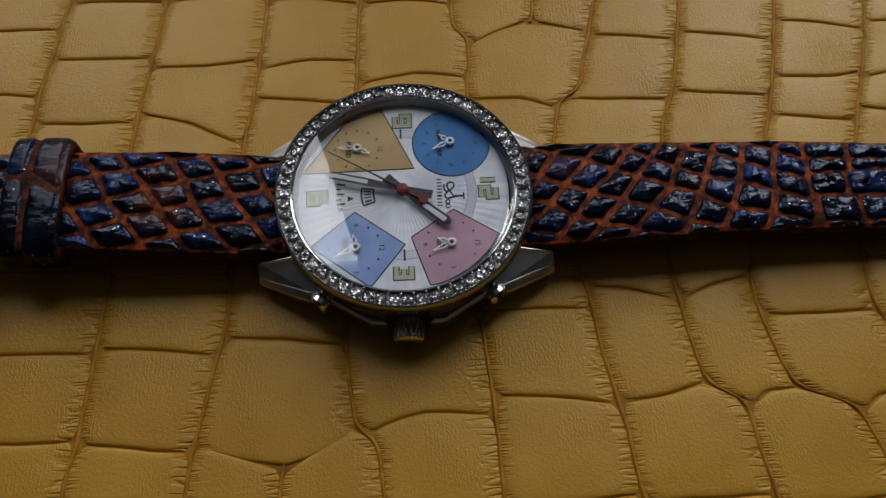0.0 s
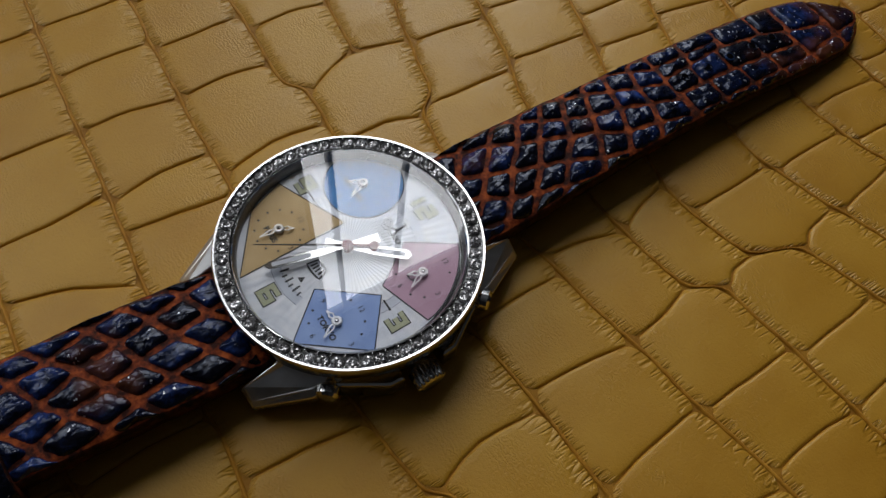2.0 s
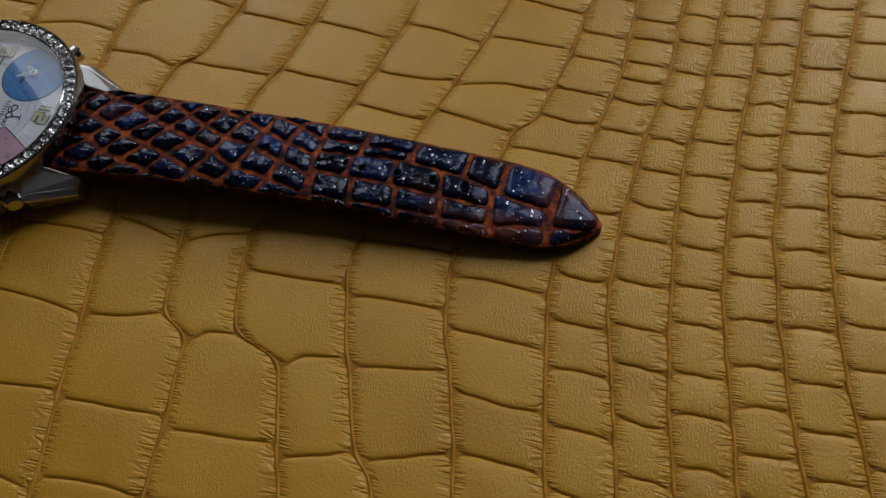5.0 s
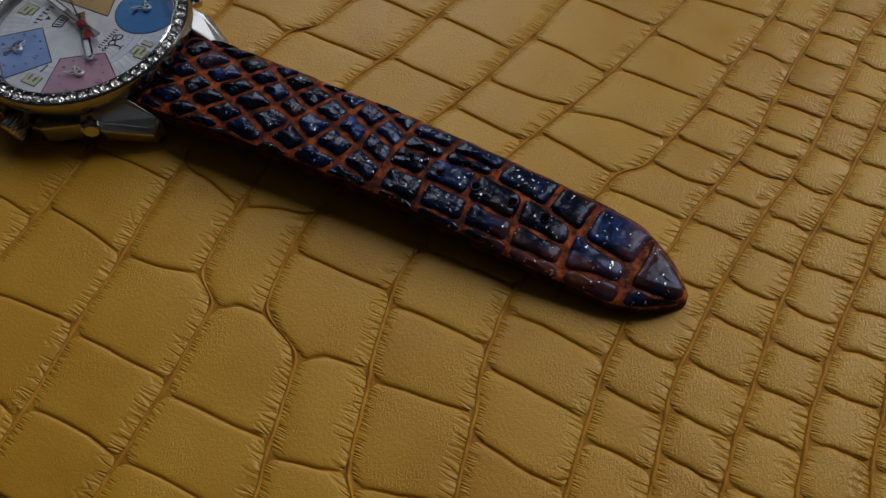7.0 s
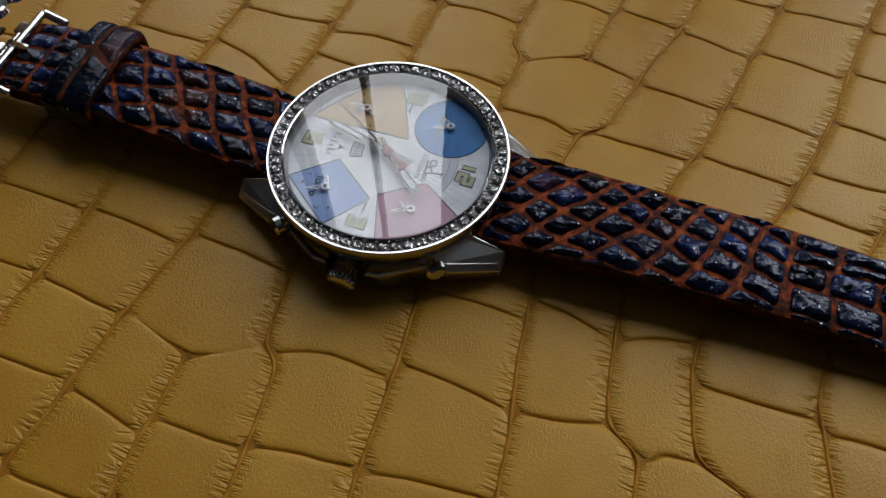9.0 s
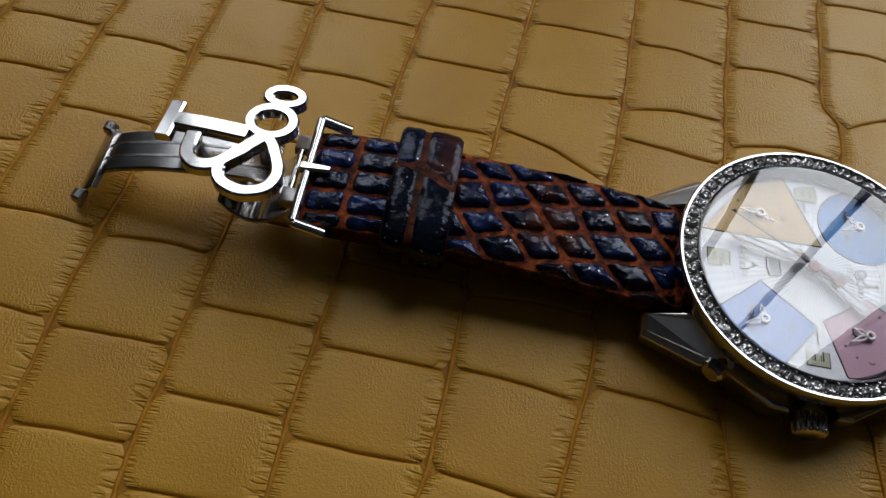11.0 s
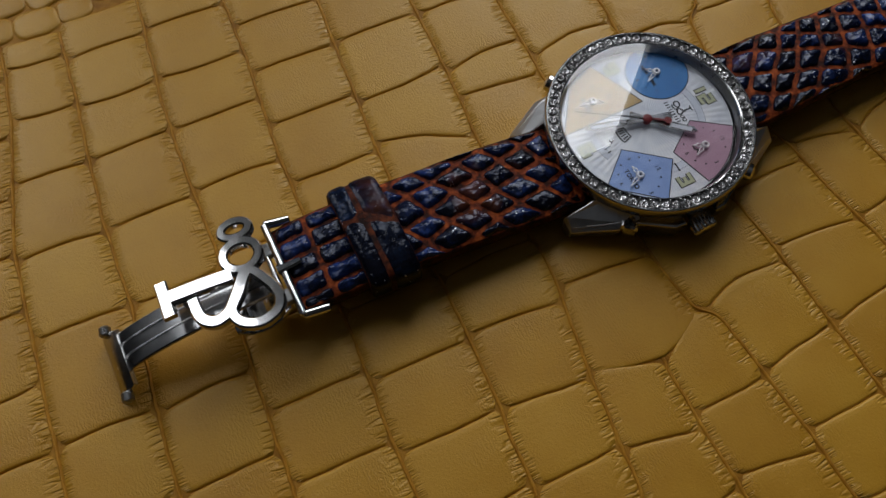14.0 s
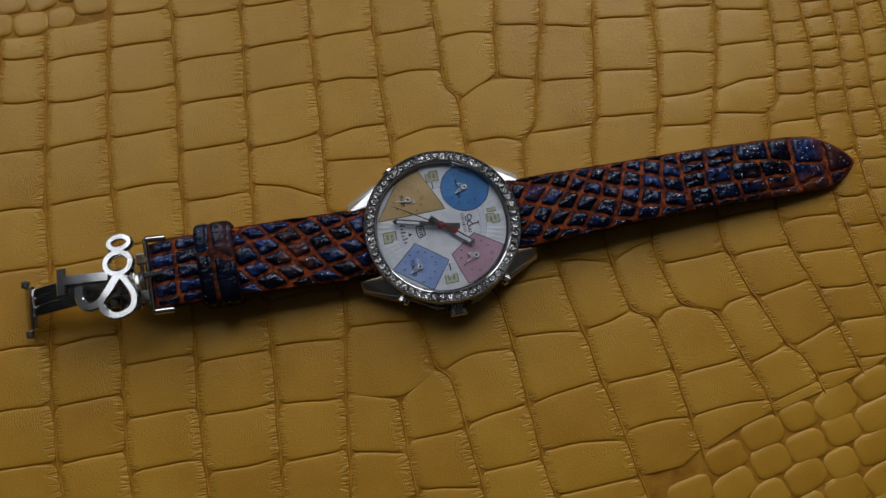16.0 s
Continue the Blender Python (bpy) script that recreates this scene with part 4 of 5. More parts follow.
# large hour numbers, track and small print
STROKES = {
    "1": [[(0.0, 1.7), (0.0, -1.7)]],
    "2": [[(-1.2, 1.6), (1.2, 1.6), (1.2, 0.0), (-1.2, 0.0), (-1.2, -1.6), (1.2, -1.6)]],
    "3": [[(-1.2, 1.6), (1.3, 1.6), (1.3, -1.6), (-1.2, -1.6)], [(-0.6, 0.0), (1.3, 0.0)]],
    "6": [[(1.3, 1.6), (-1.3, 1.6), (-1.3, -1.6), (1.3, -1.6), (1.3, 0.0), (-1.3, 0.0)]],
    "9": [[(-1.3, -1.6), (1.3, -1.6), (1.3, 1.6), (-1.3, 1.6), (-1.3, 0.0), (1.3, 0.0)]],
}


def stroke(line, half, butt):
    """Outline of a square-cornered stroke; its last end may butt against another stroke."""
    pts = [Vector(p) for p in line]
    if butt:
        pts[-1] = pts[-1] - (pts[-1] - pts[-2]).normalized() * (half + 0.01)
    sides = ([], [])
    for i, p in enumerate(pts):
        d0 = (p - pts[i - 1]).normalized() if i else (pts[1] - p).normalized()
        d1 = (pts[i + 1] - p).normalized() if i < len(pts) - 1 else d0
        n0, n1 = Vector((-d0.y, d0.x)), Vector((-d1.y, d1.x))
        mitre = (n0 + n1) / (1 + n0.dot(n1)) * half
        sides[0].append(p + mitre)
        sides[1].append(p - mitre)
    return [tuple(p) for p in sides[0] + sides[1][::-1]]


def hour_number(digit, x, y):
    """A square block numeral in olive lume with a dark edge, its head towards twelve."""
    for k, line in enumerate(STROKES[digit]):
        butt = digit in "69" or k == 1
        at = [[(x + 0.84 * v, y - 0.84 * u) for u, v in stroke(line, half, butt)] for half in (0.70, 0.48)]
        edge = part("hour_number", prism(at[0], DIAL_Z, DIAL_Z + 0.06), M_BLACK, dial, "dark edge of a block numeral")
        part("numeral_fill", prism(at[1], DIAL_Z + 0.02, DIAL_Z + 0.11), M_LIME, edge, "olive-green numeral fill")


for digit, x, y in (("1", 15.7, 1.9), ("2", 15.7, -0.7), ("9", 0.3, 15.6), ("6", -15.6, -0.6), ("3", -0.2, -15.9)):
    hour_number(digit, x, y)


def arc(r, a0, a1, steps=24):
    return [(r * math.cos(radians(a0 + (a1 - a0) * i / steps)), r * math.sin(radians(a0 + (a1 - a0) * i / steps))) for i in range(steps + 1)]


for a0, a1 in ((-33, 20), (66, 108), (160, 200), (258, 288)):
    part("track_band", ribbon(arc(12.7, a0, a1), 0.80, DIAL_Z, DIAL_Z + 0.02, bevel=0.005), M_BAND, dial, "pale blue-grey minute band")
for r in (11.9, 13.5):
    for a0, a1 in ((-33, 20), (66, 108), (160, 200), (258, 288)):
        part("track_line", ribbon(arc(r, a0, a1), 0.06, DIAL_Z, DIAL_Z + 0.03, bevel=0.01), M_THIN, dial)
for a in (0, 90, 270):
    if a:
        part("quarter_mark", ribbon([(11.6 * math.cos(radians(a)), 11.6 * math.sin(radians(a))), (13.8 * math.cos(radians(a)), 13.8 * math.sin(radians(a)))], 0.17, DIAL_Z, DIAL_Z + 0.06, bevel=0.02), M_BLACK, dial)
for i in range(7):
    a = radians(164 + i * 5.2)
    r0 = 10.6 if i % 2 else 11.3
    part("second_mark", ribbon([(r0 * math.cos(a), r0 * math.sin(a)), (12.2 * math.cos(a), 12.2 * math.sin(a))], 0.17, DIAL_Z, DIAL_Z + 0.06, bevel=0.02), M_BLACK, dial)
def sector(r0, r1, a0, a1, steps=8):
    return arc(r1, a0, a1, steps) + arc(r0, a1, a0, steps)


date = part("date_window", prism(sector(5.3, 7.5, 171, 199), DIAL_Z, DIAL_Z + 0.04), M_TRACK, dial, "curved big-date window with a black frame")
part("date_frame", ribbon(sector(5.3, 7.5, 171, 199), 0.17, DIAL_Z, DIAL_Z + 0.10, closed=True, bevel=0.03), M_BLACK, date)
for a0, a1 in ((174.5, 177.5), (180, 183), (186, 188.5), (192, 195.5)):
    part("date_bar", prism(sector(5.75, 7.05, a0, a1, 3), DIAL_Z + 0.03, DIAL_Z + 0.07), M_BLACK, date)
part("date_arrow", prism([(-8.9, -0.9), (-10.0, -0.3), (-10.0, -1.5)], DIAL_Z, DIAL_Z + 0.06), M_BLACK, dial)
# maker's mark as plain shapes
def inked(path, half):
    part("maker_mark", ribbon(path, half, DIAL_Z, DIAL_Z + 0.06, bevel=0.02), M_BLACK, dial, "black maker's mark")


inked(smooth_line([(9.6, -1.5), (8.9, -0.5), (8.2, 0.9), (8.5, 1.7), (9.3, 1.6), (9.4, 0.8), (8.7, 0.1), (7.9, -0.1), (7.6, 0.7), (7.7, 1.4)], 6), 0.17)
inked(smooth_line([(8.7, 0.1), (7.9, -0.6), (7.8, -1.3), (8.3, -1.6), (9.6, -1.2), (11.1, -1.2)], 6), 0.19)
inked([(11.15, -0.5), (11.15, -1.9)], 0.13)
for y in (-2.3, -3.2):
    inked([(8.2 + 0.42 * math.cos(k), y + 0.36 * math.sin(k)) for k in np.linspace(0.5, 6.0, 14)], 0.12)
for k in range(9):
    y = 2.4 - k * 0.68
    part("maker_bar", ribbon([(6.3, y), (7.2, y)], 0.13 if k != 5 else 0.2, DIAL_Z, DIAL_Z + 0.05, bevel=0.02), M_BLACK, dial)


def big_hand(name, angle, length, tail, half, z, label):
    """A baton hand with a slot towards its end and a broad tail."""
    a = radians(angle)

    def at(points):
        return [(u * math.cos(a) - v * math.sin(a), u * math.sin(a) + v * math.cos(a)) for u, v in points]

    h = part(name, prism(at([(-tail, half * 1.15), (0, half * 0.75), (1.6, half * 0.6), (length * 0.42, half), (length - 0.8, half), (length, 0.1), (length, -0.1), (length - 0.8, -half), (length * 0.42, -half), (1.6, -half * 0.6), (0, -half * 0.75), (-tail, -half * 1.15)]), z, z + 0.22, 0.05), M_STEEL, watch, label)
    part("hand_inlay", prism(at([(length * 0.45, half * 0.5), (length - 1.2, half * 0.5), (length - 1.2, -half * 0.5), (length * 0.45, -half * 0.5)]), z + 0.20, z + 0.26), M_TRACK, h, "pale inlay")
    return h


big_hand("hour_hand", -41.0, 11.2, 4.0, 0.95, DIAL_Z + 0.9, "short slotted steel hour hand")
big_hand("minute_hand", 165.0, 14.4, 5.6, 0.78, DIAL_Z + 1.2, "long slotted steel minute hand")
SEC = radians(148)


def on_hand(d):
    return (d * math.cos(SEC), d * math.sin(SEC))


sec = part("second_hand", ribbon([on_hand(-1.5), on_hand(16)], lambda t: 0.22 - 0.13 * t, DIAL_Z + 1.52, DIAL_Z + 1.62, bevel=0.03), M_BLACK, watch, "thin dark seconds hand with a round red counterweight")
part("counterweight", disc(*on_hand(-4.5), DIAL_Z + 1.5, DIAL_Z + 1.64, 0.85, 32), M_RED, sec)
part("counterweight_arm", ribbon([on_hand(0), on_hand(-4.0)], 0.25, DIAL_Z + 1.5, DIAL_Z + 1.62, bevel=0.03), M_RED, sec)
part("centre_cap", sharp(lathe([(0, DIAL_Z + 0.6), (1.05, DIAL_Z + 0.6), (1.05, DIAL_Z + 1.68), (0.7, DIAL_Z + 1.85), (0, DIAL_Z + 1.85)], 32, closed=False)), M_RED, watch, "red cap over the centre of the dial")


# ---- straps ----
class Strap:
    """A strap along x: middle line, half width, top height and thickness by place."""

    def __init__(self, stations, middle, half, top, thick):
        self.middle, self.half = spline(stations, middle), spline(stations, half)
        self.top, self.thick = spline(stations, top), spline(stations, thick)
        self.start, self.end = stations[0], stations[-1]

    def surface(self, x, y):
        """Height of the top face at a place."""
        v = min(1.0, abs(y - self.middle(x)) / max(self.half(x), 0.3))
        return self.top(x) - 0.75 * v ** 2.6

    def body(self, steps=110):
        bm, rows = bmesh.new(), []
        for i in range(steps + 1):
            x = self.start + (self.end - self.start) * i / steps
            c, w, t = self.middle(x), max(self.half(x), 0.25), self.thick(x)
            w += 0.14 * wob(x * 0.55, 4.4)
            ring = [(x, c + w * k, self.surface(x, c + w * k) - 0.25) for k in (-0.97, -0.8, -0.5, -0.2, 0.2, 0.5, 0.8, 0.97)]
            low = self.top(x) - t
            ring += [(x, c + w * 1.02, self.top(x) - 1.3 - 0.2), (x, c + w * 1.0, low + 0.5), (x, c + w * 0.93, low), (x, c - w * 0.93, low), (x, c - w * 1.0, low + 0.5), (x, c - w * 1.02, self.top(x) - 1.3 - 0.2)]
            rows.append([bm.verts.new(p) for p in ring])
        n = len(rows[0])
        for a, b in zip(rows, rows[1:]):
            for k in range(n):
                f = bm.faces.new((a[k], b[k], b[(k + 1) % n], a[(k + 1) % n]))
                f.material_index = 1 if k >= 7 else 0
        bm.faces.new(list(reversed(rows[0]))).material_index = 1
        bm.faces.new(rows[-1]).material_index = 1
        for f in bm.faces:
            f.smooth = True
        bmesh.ops.recalc_face_normals(bm, faces=bm.faces)
        return bm


def cut_half(poly, inside, cross):
    out = []
    for p, q in zip(poly, poly[1:] + poly[:1]):
        a, b = inside(p), inside(q)
        if a:
            out.append(p)
        if a != b:
            out.append(cross(p, q))
    return out


def cut_line(poly, f):
    """Keeps the side of a polygon where f(point) >= 0."""
    def cross(p, q):
        a, b = f(p), f(q)
        t = a / (a - b)
        return (p[0] + (q[0] - p[0]) * t, p[1] + (q[1] - p[1]) * t)

    return cut_half(poly, lambda p: f(p) >= 0, cross) if poly else poly


def round_outline(poly, n=28, soft=2):
    """An even outline round a polygon, with its corners eased."""
    per = [math.dist(p, q) for p, q in zip(poly, poly[1:] + poly[:1])]
    total, out = sum(per), []
    for i in range(n):
        d, k = total * i / n, 0
        while d > per[k]:
            d -= per[k]
            k += 1
        p, q, t = poly[k], poly[(k + 1) % len(poly)], d / max(per[k], 1e-9)
        out.append((p[0] + (q[0] - p[0]) * t, p[1] + (q[1] - p[1]) * t))
    for _ in range(soft):
        out = [((a[0] + 2 * b[0] + c[0]) / 4, (a[1] + 2 * b[1] + c[1]) / 4) for a, b, c in zip(out[-1:] + out[:-1], out, out[1:] + out[:1])]
    return out


def horn_scale(strap, poly, inset=0.32, height=0.82, seed=0.0):
    """A domed scale over a polygon of the strap's plan."""
    fine = []
    for p, q in zip(poly, poly[1:] + poly[:1]):
        n = max(1, int(math.dist(p, q) / 0.5))
        fine += [(p[0] + (q[0] - p[0]) * k / n, p[1] + (q[1] - p[1]) * k / n) for k in range(n)]
    poly = []
    for x, y in fine:
        x = min(max(x, min(strap.start, strap.end) + 0.1), max(strap.start, strap.end) - 0.1)
        m, w = strap.middle(x), strap.half(x) - 0.15
        poly.append((x, min(max(y, m - w), m + w)))
    if len(poly) < 3:
        return None
    area = 0.5 * abs(sum(p[0] * q[1] - q[0] * p[1] for p, q in zip(poly, poly[1:] + poly[:1])))
    if area < 4.0:
        return None
    line = round_outline(poly, 36 if area > 40 else 28)
    cx, cy = sum(p[0] for p in line) / len(line), sum(p[1] for p in line) / len(line)
    verts, faces, n = [], [], len(line)
    depths = (0.0, 0.16, 0.38, 0.74, 1.30, 2.0)
    lifts = (-0.45, 0.14, 0.58, 0.88, 1.06, 1.16)
    tilt = (0.08 * wob(seed, 1.0), 0.08 * wob(1.0, seed))
    for d, h in zip(depths, lifts):
        for x, y in line:
            r = math.hypot(x - cx, y - cy)
            k = max(0.18, 1 - (inset + d) / r)
            px, py = cx + (x - cx) * k, cy + (y - cy) * k
            px, py = px + 0.20 * wob(px * 0.9, py * 0.9), py + 0.20 * wob(py * 0.9 + 7, px * 0.9)
            fall = min(1.0, max(0.0, strap.half(px) - abs(py - strap.middle(px))) / 2.0) ** 0.5
            z = strap.surface(px, py) - 0.25 + height * h * (0.25 + 0.75 * fall) + tilt[0] * (px - cx) + tilt[1] * (py - cy) + 0.12 * wob(px * 0.9, py * 0.9 + seed) + 0.05 * wob(px * 2.3 + seed, py * 2.6)
            verts.append((px, py, z))
    for r in range(len(depths) - 1):
        for i in range(n):
            j = (i + 1) % n
            faces.append((r * n + i, r * n + j, (r + 1) * n + j, (r + 1) * n + i))
    verts.append((cx, cy, strap.surface(cx, cy) - 0.25 + height * 1.18))
    last = (len(depths) - 1) * n
    faces += [(last + i, last + (i + 1) % n, len(verts) - 1) for i in range(n)]
    area2 = sum(p[0] * q[1] - q[0] * p[1] for p, q in zip(line, line[1:] + line[:1]))
    if area2 < 0:
        faces = [tuple(reversed(f)) for f in faces]
    return mesh_of("strap_scale", verts, faces)


def lattice(strap, ob, origin, a, b, x0, x1, span=16, jitter=0.7, lean=None):
    """Slanting scales of a net with steps a and b, between two places along the strap."""
    def knot(i, j):
        rnd = random.Random(i * 971 + j * 131 + 17)
        x = origin[0] + i * a[0] + j * b[0] + rnd.uniform(-jitter, jitter)
        y = origin[1] + i * a[1] + j * b[1] + rnd.uniform(-jitter, jitter)
        x += lean(x) * y if lean else 0.0
        for stop in (x0(y), x1(y)):
            if abs(x - stop) < 2.7:
                x = stop
        return (x, y)

    for i in range(-span, span):
        for j in range(-span, span):
            poly = [knot(i, j), knot(i + 1, j), knot(i + 1, j + 1), knot(i, j + 1)]
            rnd = random.Random(i * 53 + j * 7 + 5)
            poly = cut_line(poly, lambda p: p[0] - x0(p[1]))
            poly = cut_line(poly, lambda p: x1(p[1]) - p[0])
            if len(poly) < 3:
                continue
            me = horn_scale(strap, poly, inset=rnd.uniform(0.30, 0.54), height=rnd.uniform(0.72, 0.98), seed=i * 3.1 + j)
            if me:
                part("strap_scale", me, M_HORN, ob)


def lane(strap, ob, upper, lower, breaks, slant, seed):
    """One row of large scales between two long grooves, parted at the given places."""
    rnd = random.Random(seed)
    ends = [x if isinstance(x, tuple) else (x, slant * rnd.uniform(0.7, 1.3)) for x in breaks]
    for (xa, sa), (xb, sb) in zip(ends, ends[1:]):
        poly, n = [], 6
        for k in range(n + 1):
            x = xa + (xb - xa) * k / n
            poly.append((x, lower(x)))
        for k in range(n + 1):
            q = 1 - k / n
            x = xa + (xb - xa) * q
            h = upper(x) - lower(x)
            poly.append((x + h * (sa + (sb - sa) * q), upper(x + h * sa)))
        me = horn_scale(strap, poly, inset=rnd.uniform(0.24, 0.42), height=rnd.uniform(0.66, 0.90), seed=xa + seed)
        if me:
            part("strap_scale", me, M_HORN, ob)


long_half = Strap((20.5, 30, 47, 62, 79, 95, 107, 117, 124, 129, 132.5, 135.0), (-0.3, -0.3, -0.3, -0.3, -0.3, -0.6, -0.9, -1.1, -1.5, -2.1, -2.5, -2.8), (10.3, 10.6, 10.1, 9.7, 9.5, 9.5, 9.5, 9.3, 8.5, 6.2, 3.6, 0.7),
                  (8.4, 9.2, 9.7, 9.4, 8.7, 7.3, 6.0, 4.9, 4.1, 3.6, 3.3, 3.0), (4.4, 4.6, 4.6, 4.4, 4.2, 3.9, 3.6, 3.4, 3.2, 3.0, 2.9, 2.7))
strap_long = part("long_strap", long_half.body(), M_RUST, watch, "long strap half of blue-black crocodile with rust-orange grooves and a rounded tip")
strap_long.data.materials.append(M_EDGE)
lattice(long_half, strap_long, (62.7, -0.1), (6.0, -2.1), (1.5, 4.5), lambda y: 21.5, lambda y: 76.2 + 0.04 * y, lean=lambda x: 0.52 * min(1.0, max(0.0, (64 - x) / 24)))

# long grooves of the tip, then the rows of scales between them
groove_edge = spline((74, 85, 95, 100), (5.3, 4.9, 5.0, 5.0))
groove_high = spline((74, 84, 93, 102, 107, 113, 124, 133), (1.2, 2.2, 3.0, 2.2, 1.6, -0.2, -2.0, -2.6))
groove_mid = spline((74, 92, 102, 114), (-3.0, -3.2, -3.5, -4.1))
groove_low = spline((74, 103, 112, 124, 133), (-8.7, -8.1, -7.9, -6.0, -5.2))
above = lambda x: 13.0
below = lambda x: -13.5
lane(long_half, strap_long, above, groove_edge, (76.4, 85.2, (95.6, 0.1)), 0.10, 5)
lane(long_half, strap_long, groove_edge, groove_high, (76.2, 84.8, (94.6, 0.2)), 0.10, 6)
lane(long_half, strap_long, above, groove_high, ((95.2, 0.15), (106.2, 0.12), (113.8, 0.10)), 0.12, 7)
lane(long_half, strap_long, above, groove_high, ((114.2, 0.10), (124.4, 0.15)), 0.12, 8)
lane(long_half, strap_long, groove_high, groove_mid, (75.8, 83.3, 92.3, (102.5, -0.1), (112.9, -0.1)), 0.02, 10)
lane(long_half, strap_long, groove_mid, groove_low, (76.9, 85.0, 94.0, 103.1, 113.0), -0.06, 11)
lane(long_half, strap_long, groove_high, groove_low, (113.4, 124.2), -0.06, 15)
lane(long_half, strap_long, groove_low, below, (77.4, 85.4, 95.0, 104.0, 114.1, 124.6), -0.05, 12)
lane(long_half, strap_long, above, groove_low, (124.9, 136), 0.10, 13)
lane(long_half, strap_long, groove_low, below, (125.0, 136), 0.0, 14)
HOLES = (79.8, 86.3, 93.4, 100.6, 107.2)
# each hole is a solid plug, its black painted in for shade
for hx in HOLES:
    z = long_half.surface(hx, -0.6) + 0.72
    hole = part("hole_disc", lathe([(0.0, z + 0.05), (0.72, z + 0.06), (0.76, z - 0.9), (0, z - 1.0)], 24, closed=False, centre=(hx, -0.6)), M_HOLE_SHADE, strap_long, "black disc standing for the shade in a punched hole")
    part("hole_rim", lathe([(0.74, z - 0.3), (0.78, z + 0.12), (0.95, z + 0.18), (1.12, z + 0.02), (1.12, z - 0.3)], 24, centre=(hx, -0.6)), M_KEEPER, hole)

short_half = Strap((-20.5, -30, -42, -54, -62, -72, -80, -86), (0.0, 0.1, 0.5, 1.0, 1.4, 1.8, 2.0, 2.1), (10.1, 10.5, 10.4, 10.2, 10.1, 10.0, 9.9, 9.6),
                   (8.4, 9.6, 10.8, 11.3, 11.4, 11.2, 10.6, 9.9), (4.4, 4.6, 4.8, 5.0, 5.0, 4.8, 4.4, 3.6))
strap_short = part("short_strap", short_half.body(), M_RUST, watch, "short strap half of blue-black crocodile with rust-orange grooves")
strap_short.data.materials.append(M_EDGE)
lattice(short_half, strap_short, (-46.7, 2.6), (6.3, 1.5), (3.0, -4.7), lambda y: -62.5, lambda y: -21.5)
rows = [lambda x, y=y: y + 0.25 * wob(x * 0.4, y) for y in (-9.5, -5.1, -0.9, 3.5, 7.9, 13.0)]
for k, (lower_groove, upper_groove) in enumerate(zip(rows, rows[1:])):
    lane(short_half, strap_short, upper_groove, lower_groove, (-85.0, -78.0 + 0.6 * wob(k, 2.0), -68.5), 0.04, 20 + k)


def keeper():
    """A leather loop round the short strap, with four horny fields on its outside."""
    x0, x1 = -71.2, -60.4
    def ring(x, grow):
        c, w, top, t = short_half.middle(x), short_half.half(x) + 0.55 + grow, short_half.top(x) + 1.15 + grow, short_half.thick(x)
        low = short_half.top(x) - t - 0.8 - grow
        out = []
        for i in range(40):
            a = 2 * math.pi * i / 40
            ca, sa = math.cos(a), math.sin(a)
            q = (abs(ca) ** 5 + abs(sa) ** 3.2) ** (-1 / 4.0)
            out.append((c + (w + 0.4) * ca * q * 0.97, (top + low) / 2 + (top - low) / 2 * sa * q * 0.99))
        return out

    bm, rows = bmesh.new(), []
    for x, grow in ((x0, -0.3), (x0, 0.9), (x0 + 0.4, 1.25), ((x0 + x1) / 2, 1.45), (x1 - 0.4, 1.25), (x1, 0.9), (x1, -0.3)):
        rows.append([bm.verts.new((x, y, z)) for y, z in ring(x, grow)])
    for a, b in zip(rows, rows[1:] + rows[:1]):
        for i in range(40):
            bm.faces.new((a[i], b[i], b[(i + 1) % 40], a[(i + 1) % 40]))
    for f in bm.faces:
        f.smooth = True
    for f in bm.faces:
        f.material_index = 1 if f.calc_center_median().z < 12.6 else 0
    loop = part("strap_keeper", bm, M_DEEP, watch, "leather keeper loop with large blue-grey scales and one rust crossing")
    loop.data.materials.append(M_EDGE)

    def field(xa, xb, low, high):
        """A horny field between two places along the strap and two angles round the loop (functions of the place)."""
        vs, nu, nv = [], 9, 15
        for k in range(nv):
            for i in range(nu):
                u, v = i / (nu - 1), k / (nv - 1)
                x = xa + (xb - xa) * u
                a = radians(low(u) + (high(u) - low(u)) * v)
                edge = min(min(u, 1 - u) * (xb - xa), min(v, 1 - v) * 16)
                grow = 1.15 + 0.55 * (1 - math.exp(-edge / 0.35)) + 0.14 * wob(x * 0.5, a * 6)
                c, w = short_half.middle(x), short_half.half(x) + 0.55 + grow
                top, under = short_half.top(x) + 1.15 + grow, short_half.top(x) - short_half.thick(x) - 0.8 - grow
                ca, sa = math.cos(a), math.sin(a)
                q = (abs(ca) ** 5 + abs(sa) ** 3.2) ** (-1 / 4.0)
                vs.append((x, c + (w + 0.4) * ca * q * 0.97, (top + under) / 2 + (top - under) / 2 * sa * q * 0.99))
        fs = [(k * nu + i, k * nu + i + 1, (k + 1) * nu + i + 1, (k + 1) * nu + i) for k in range(nv - 1) for i in range(nu - 1)]
        part("strap_scale", mesh_of("strap_scale", vs, [tuple(reversed(f)) for f in fs]), M_KEEPER, loop)

    field(x0 + 0.15, -66.9, lambda u: -14, lambda u: 75.6)
    field(-66.45, x1 - 0.15, lambda u: -14, lambda u: 75.6 + 16 * u)
    field(x0 + 0.15, -66.9, lambda u: 77.4, lambda u: 206)
    field(-66.45, x1 - 0.15, lambda u: 77.8 + 16 * u, lambda u: 206)


keeper()


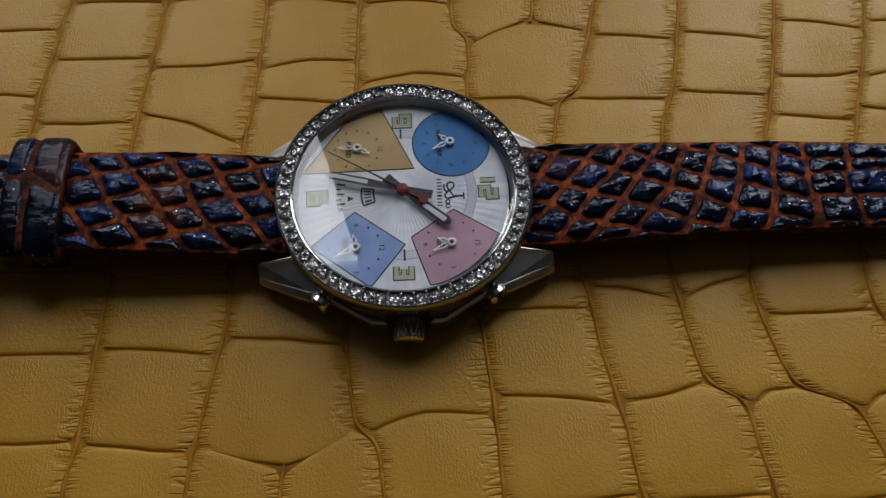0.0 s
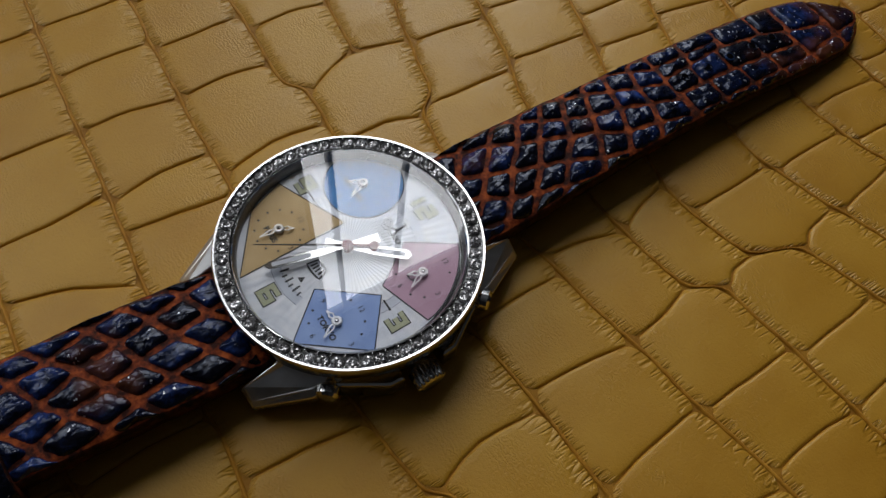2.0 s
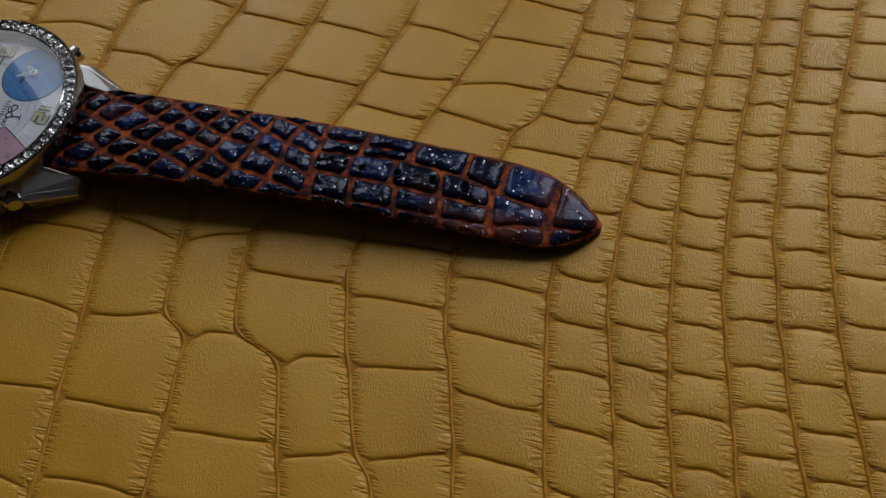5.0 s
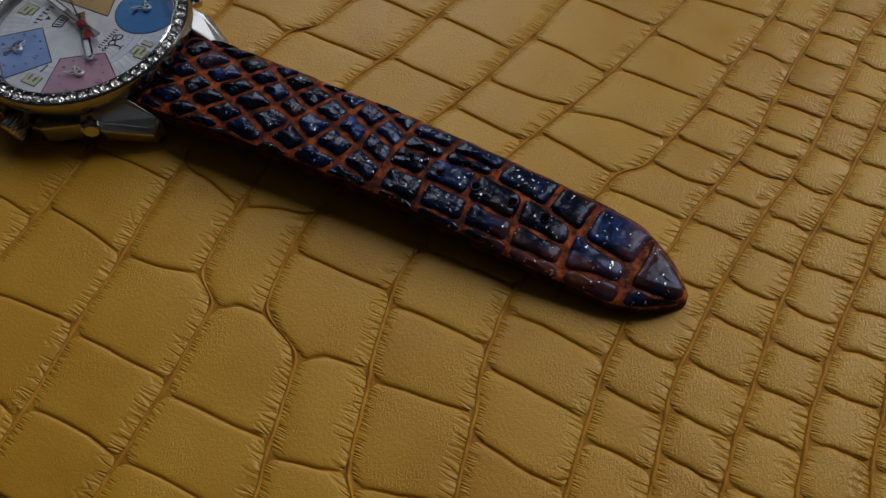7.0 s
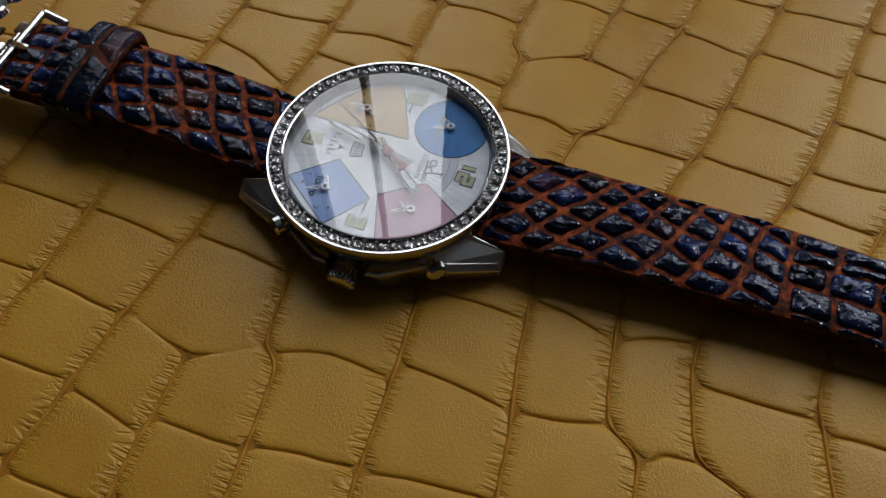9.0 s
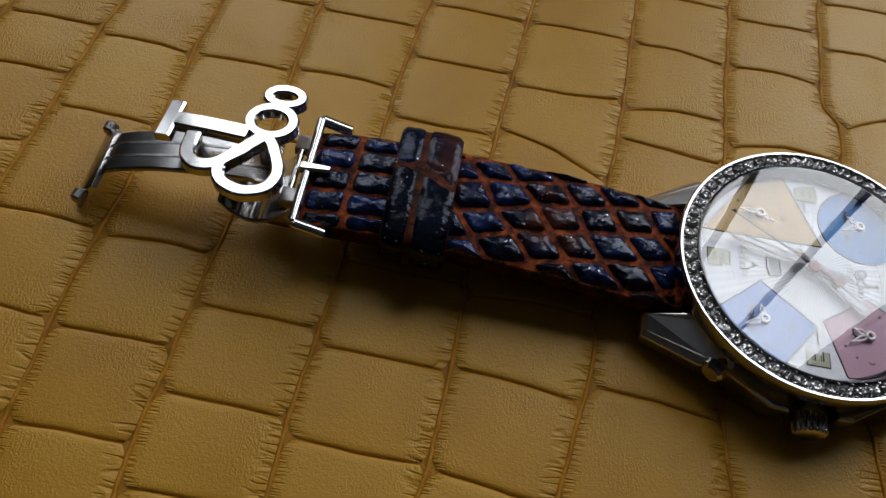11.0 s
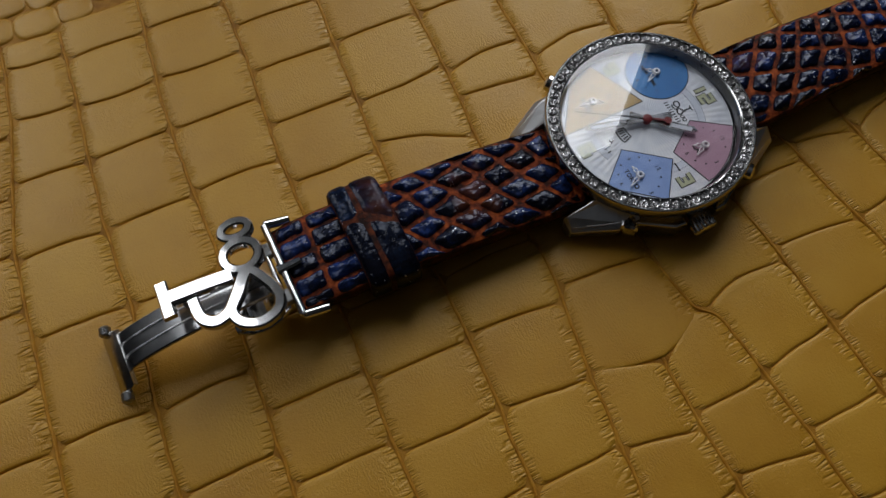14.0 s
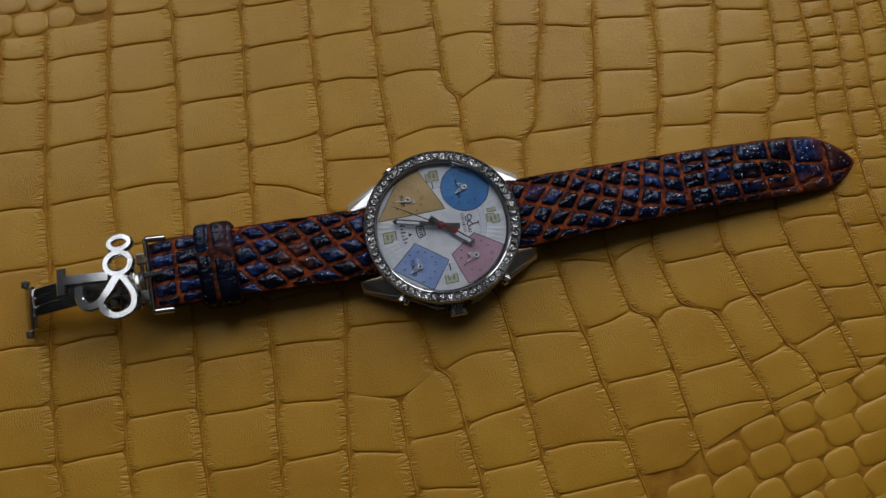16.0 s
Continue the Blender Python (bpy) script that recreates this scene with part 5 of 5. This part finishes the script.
# ---- buckle and folding clasp ----
def clasp():
    by0, by1, bz = -8.9, 12.9, 10.9
    buckle = part("buckle", rod((-85.4, by0, bz), (-85.4, by1, bz), 0.85, 20, 0.3), M_STEEL, watch, "polished steel buckle frame")
    for y in (by0 + 0.1, by1 - 0.1):
        part("buckle_arm", rod((-85.6, y, bz), (-80.0, y, bz - 1.9), 0.98, 16, 0.4), M_STEEL, buckle)
    part("buckle_bar", rod((-87.4, by0 + 5.5, bz - 0.6), (-87.4, by1 - 4.5, bz - 0.6), 0.6, 14, 0.2), M_STEEL, buckle)
    part("buckle_tang", ribbon([(-86.6, 2.0), (-84.6, 2.0), (-81.6, 2.1)], lambda t: 1.0 - 0.3 * t, 10.9, 12.1, bevel=0.4), M_ORN, buckle)
    for y in (-3.6, 7.4):
        part("buckle_hinge", block(-88.6, -86.0, y - 1.5, y + 1.5, 9.2, 11.0, 0.3), M_GREY, buckle)
    crest = spline((-110, -102, -98.5, -95, -92, -86), (16.7, 17.55, 17.85, 18.08, 18.16, 18.26))
    top = lambda x, y: crest(x) - 0.09 * (y - 1.0)
    low = lambda x, y: top(x, y) - 1.9

    def loop(cx, cy, rx, ry, half, turn=0.0, steps=40):
        pts = []
        for i in range(steps):
            a = 2 * math.pi * i / steps
            u, v = rx * math.cos(a), ry * math.sin(a)
            pts.append((cx + u * math.cos(turn) - v * math.sin(turn), cy + u * math.sin(turn) + v * math.cos(turn)))
        return ribbon(pts, half, low, top, closed=True, bevel=0.34)

    mark = part("clasp_ornament", loop(-91.0, 11.4, 2.8, 1.85, 0.95), M_ORN, watch, "polished steel clasp ornament of joined loops and a bar")
    part("ornament_loop", loop(-91.8, 5.5, 3.5, 3.15, 1.0), M_ORN, mark)
    part("ornament_loop", ribbon(smooth_line([(-91.6, 1.6), (-94.6, -1.8), (-97.2, -5.0), (-96.2, -8.0), (-92.8, -9.5), (-89.2, -8.3), (-88.1, -5.2), (-89.3, -1.6)], 6, True), 1.1, low, top, closed=True, bevel=0.34), M_ORN, mark)
    part("ornament_bar", ribbon([(-107.6, 3.6), (-101, 3.0), (-94.8, 2.3)], 1.55, low, top, bevel=0.34), M_ORN, mark)
    part("ornament_bar", ribbon([(-108.2, -0.4), (-107.9, 7.2)], 1.3, low, top, bevel=0.34), M_ORN, mark)
    part("ornament_hook", ribbon(smooth_line([(-103.3, 0.9), (-103.0, -3.3), (-100.9, -5.4), (-97.9, -4.9), (-95.4, -2.2), (-92.6, 1.6)], 7), 1.25, low, top, bevel=0.34), M_ORN, mark)
    for px, py in ((-104.6, 3.2), (-92.4, 2.2)):
        part("ornament_post", rod((px, py, 8.6), (px, py, 16.4), 1.1, 16, 0.1), M_GREY, mark)

    # curved folding blades under the ornament
    def blade(x0, x1, y0, y1, profile, thick, name, mat, ridges=()):
        bm, rows, steps = bmesh.new(), [], 36
        for i in range(steps + 1):
            x = x0 + (x1 - x0) * i / steps
            z = profile(x)
            ys = [y0, y0 + 0.3] + [q for r in ridges for q in (r - 0.35, r - 0.12, r + 0.12, r + 0.35)] + [y1 - 0.3, y1]
            up = []
            for y in ys:
                dip = 0.55 if any(abs(y - r) < 0.2 for r in ridges) else (0.25 if y in (y0, y1) else 0.0)
                up.append((x, y, z - dip))
            ring = up + [(x, y1, z - thick), (x, y0, z - thick)]
            rows.append([bm.verts.new(p) for p in ring])
        n = len(rows[0])
        for a, b in zip(rows, rows[1:]):
            for k in range(n):
                bm.faces.new((a[k], b[k], b[(k + 1) % n], a[(k + 1) % n]))
        bm.faces.new(list(reversed(rows[0])))
        bm.faces.new(rows[-1])
        for f in bm.faces:
            f.smooth = True
        bmesh.ops.recalc_face_normals(bm, faces=bm.faces)
        return part(name, sharp(bm, 35), mat, watch, "curved polished steel clasp blade")

    upper = spline((-124, -120, -112, -102, -90), (3.2, 6.4, 9.6, 11.4, 12.0))
    b1 = blade(-121.6, -90, -2.6, 5.6, upper, 0.9, "clasp_blade", M_BRUSHED, (0.1, 2.9))
    lower = spline((-98.5, -96, -93.2, -90, -87), (9.6, 6.2, 5.2, 6.6, 10.0))
    blade(-98.5, -87, -6.2, 6.6, lower, 0.9, "clasp_cradle", M_STEEL)
    # the end of the blade bends down to the leather, wider than the blade
    bm, rows = bmesh.new(), []
    bend = [(-120.4, 6.4), (-121.8, 5.5), (-123.1, 4.0), (-124.0, 2.3), (-124.4, 0.5)]
    for k, (x, z) in enumerate(bend):
        w = 6.2 + 0.9 * min(1.0, k / 2)
        rows.append([bm.verts.new((x + dx, 0.4 + y, z + dz)) for y, dx, dz in ((-w, 0, -0.25), (-w + 0.5, 0, 0.1), (w - 0.5, 0, 0.1), (w, 0, -0.25), (w, 0.7, -0.75), (-w, 0.7, -0.75))])
    for a, b in zip(rows, rows[1:]):
        for k in range(6):
            bm.faces.new((a[k], b[k], b[(k + 1) % 6], a[(k + 1) % 6]))
    bm.faces.new(list(reversed(rows[0])))
    bm.faces.new(rows[-1])
    for f in bm.faces:
        f.smooth = True
    bmesh.ops.recalc_face_normals(bm, faces=bm.faces)
    part("clasp_end", sharp(bm, 40), M_SATIN, b1, "bent steel end of the clasp")
    for y in (-7.0, 7.8):
        part("clasp_knuckle", rod((-122.8, y - 1.1, 4.4), (-122.4, y + 1.1, 4.6), 1.2, 20, 0.4), M_GREY, b1)


clasp()
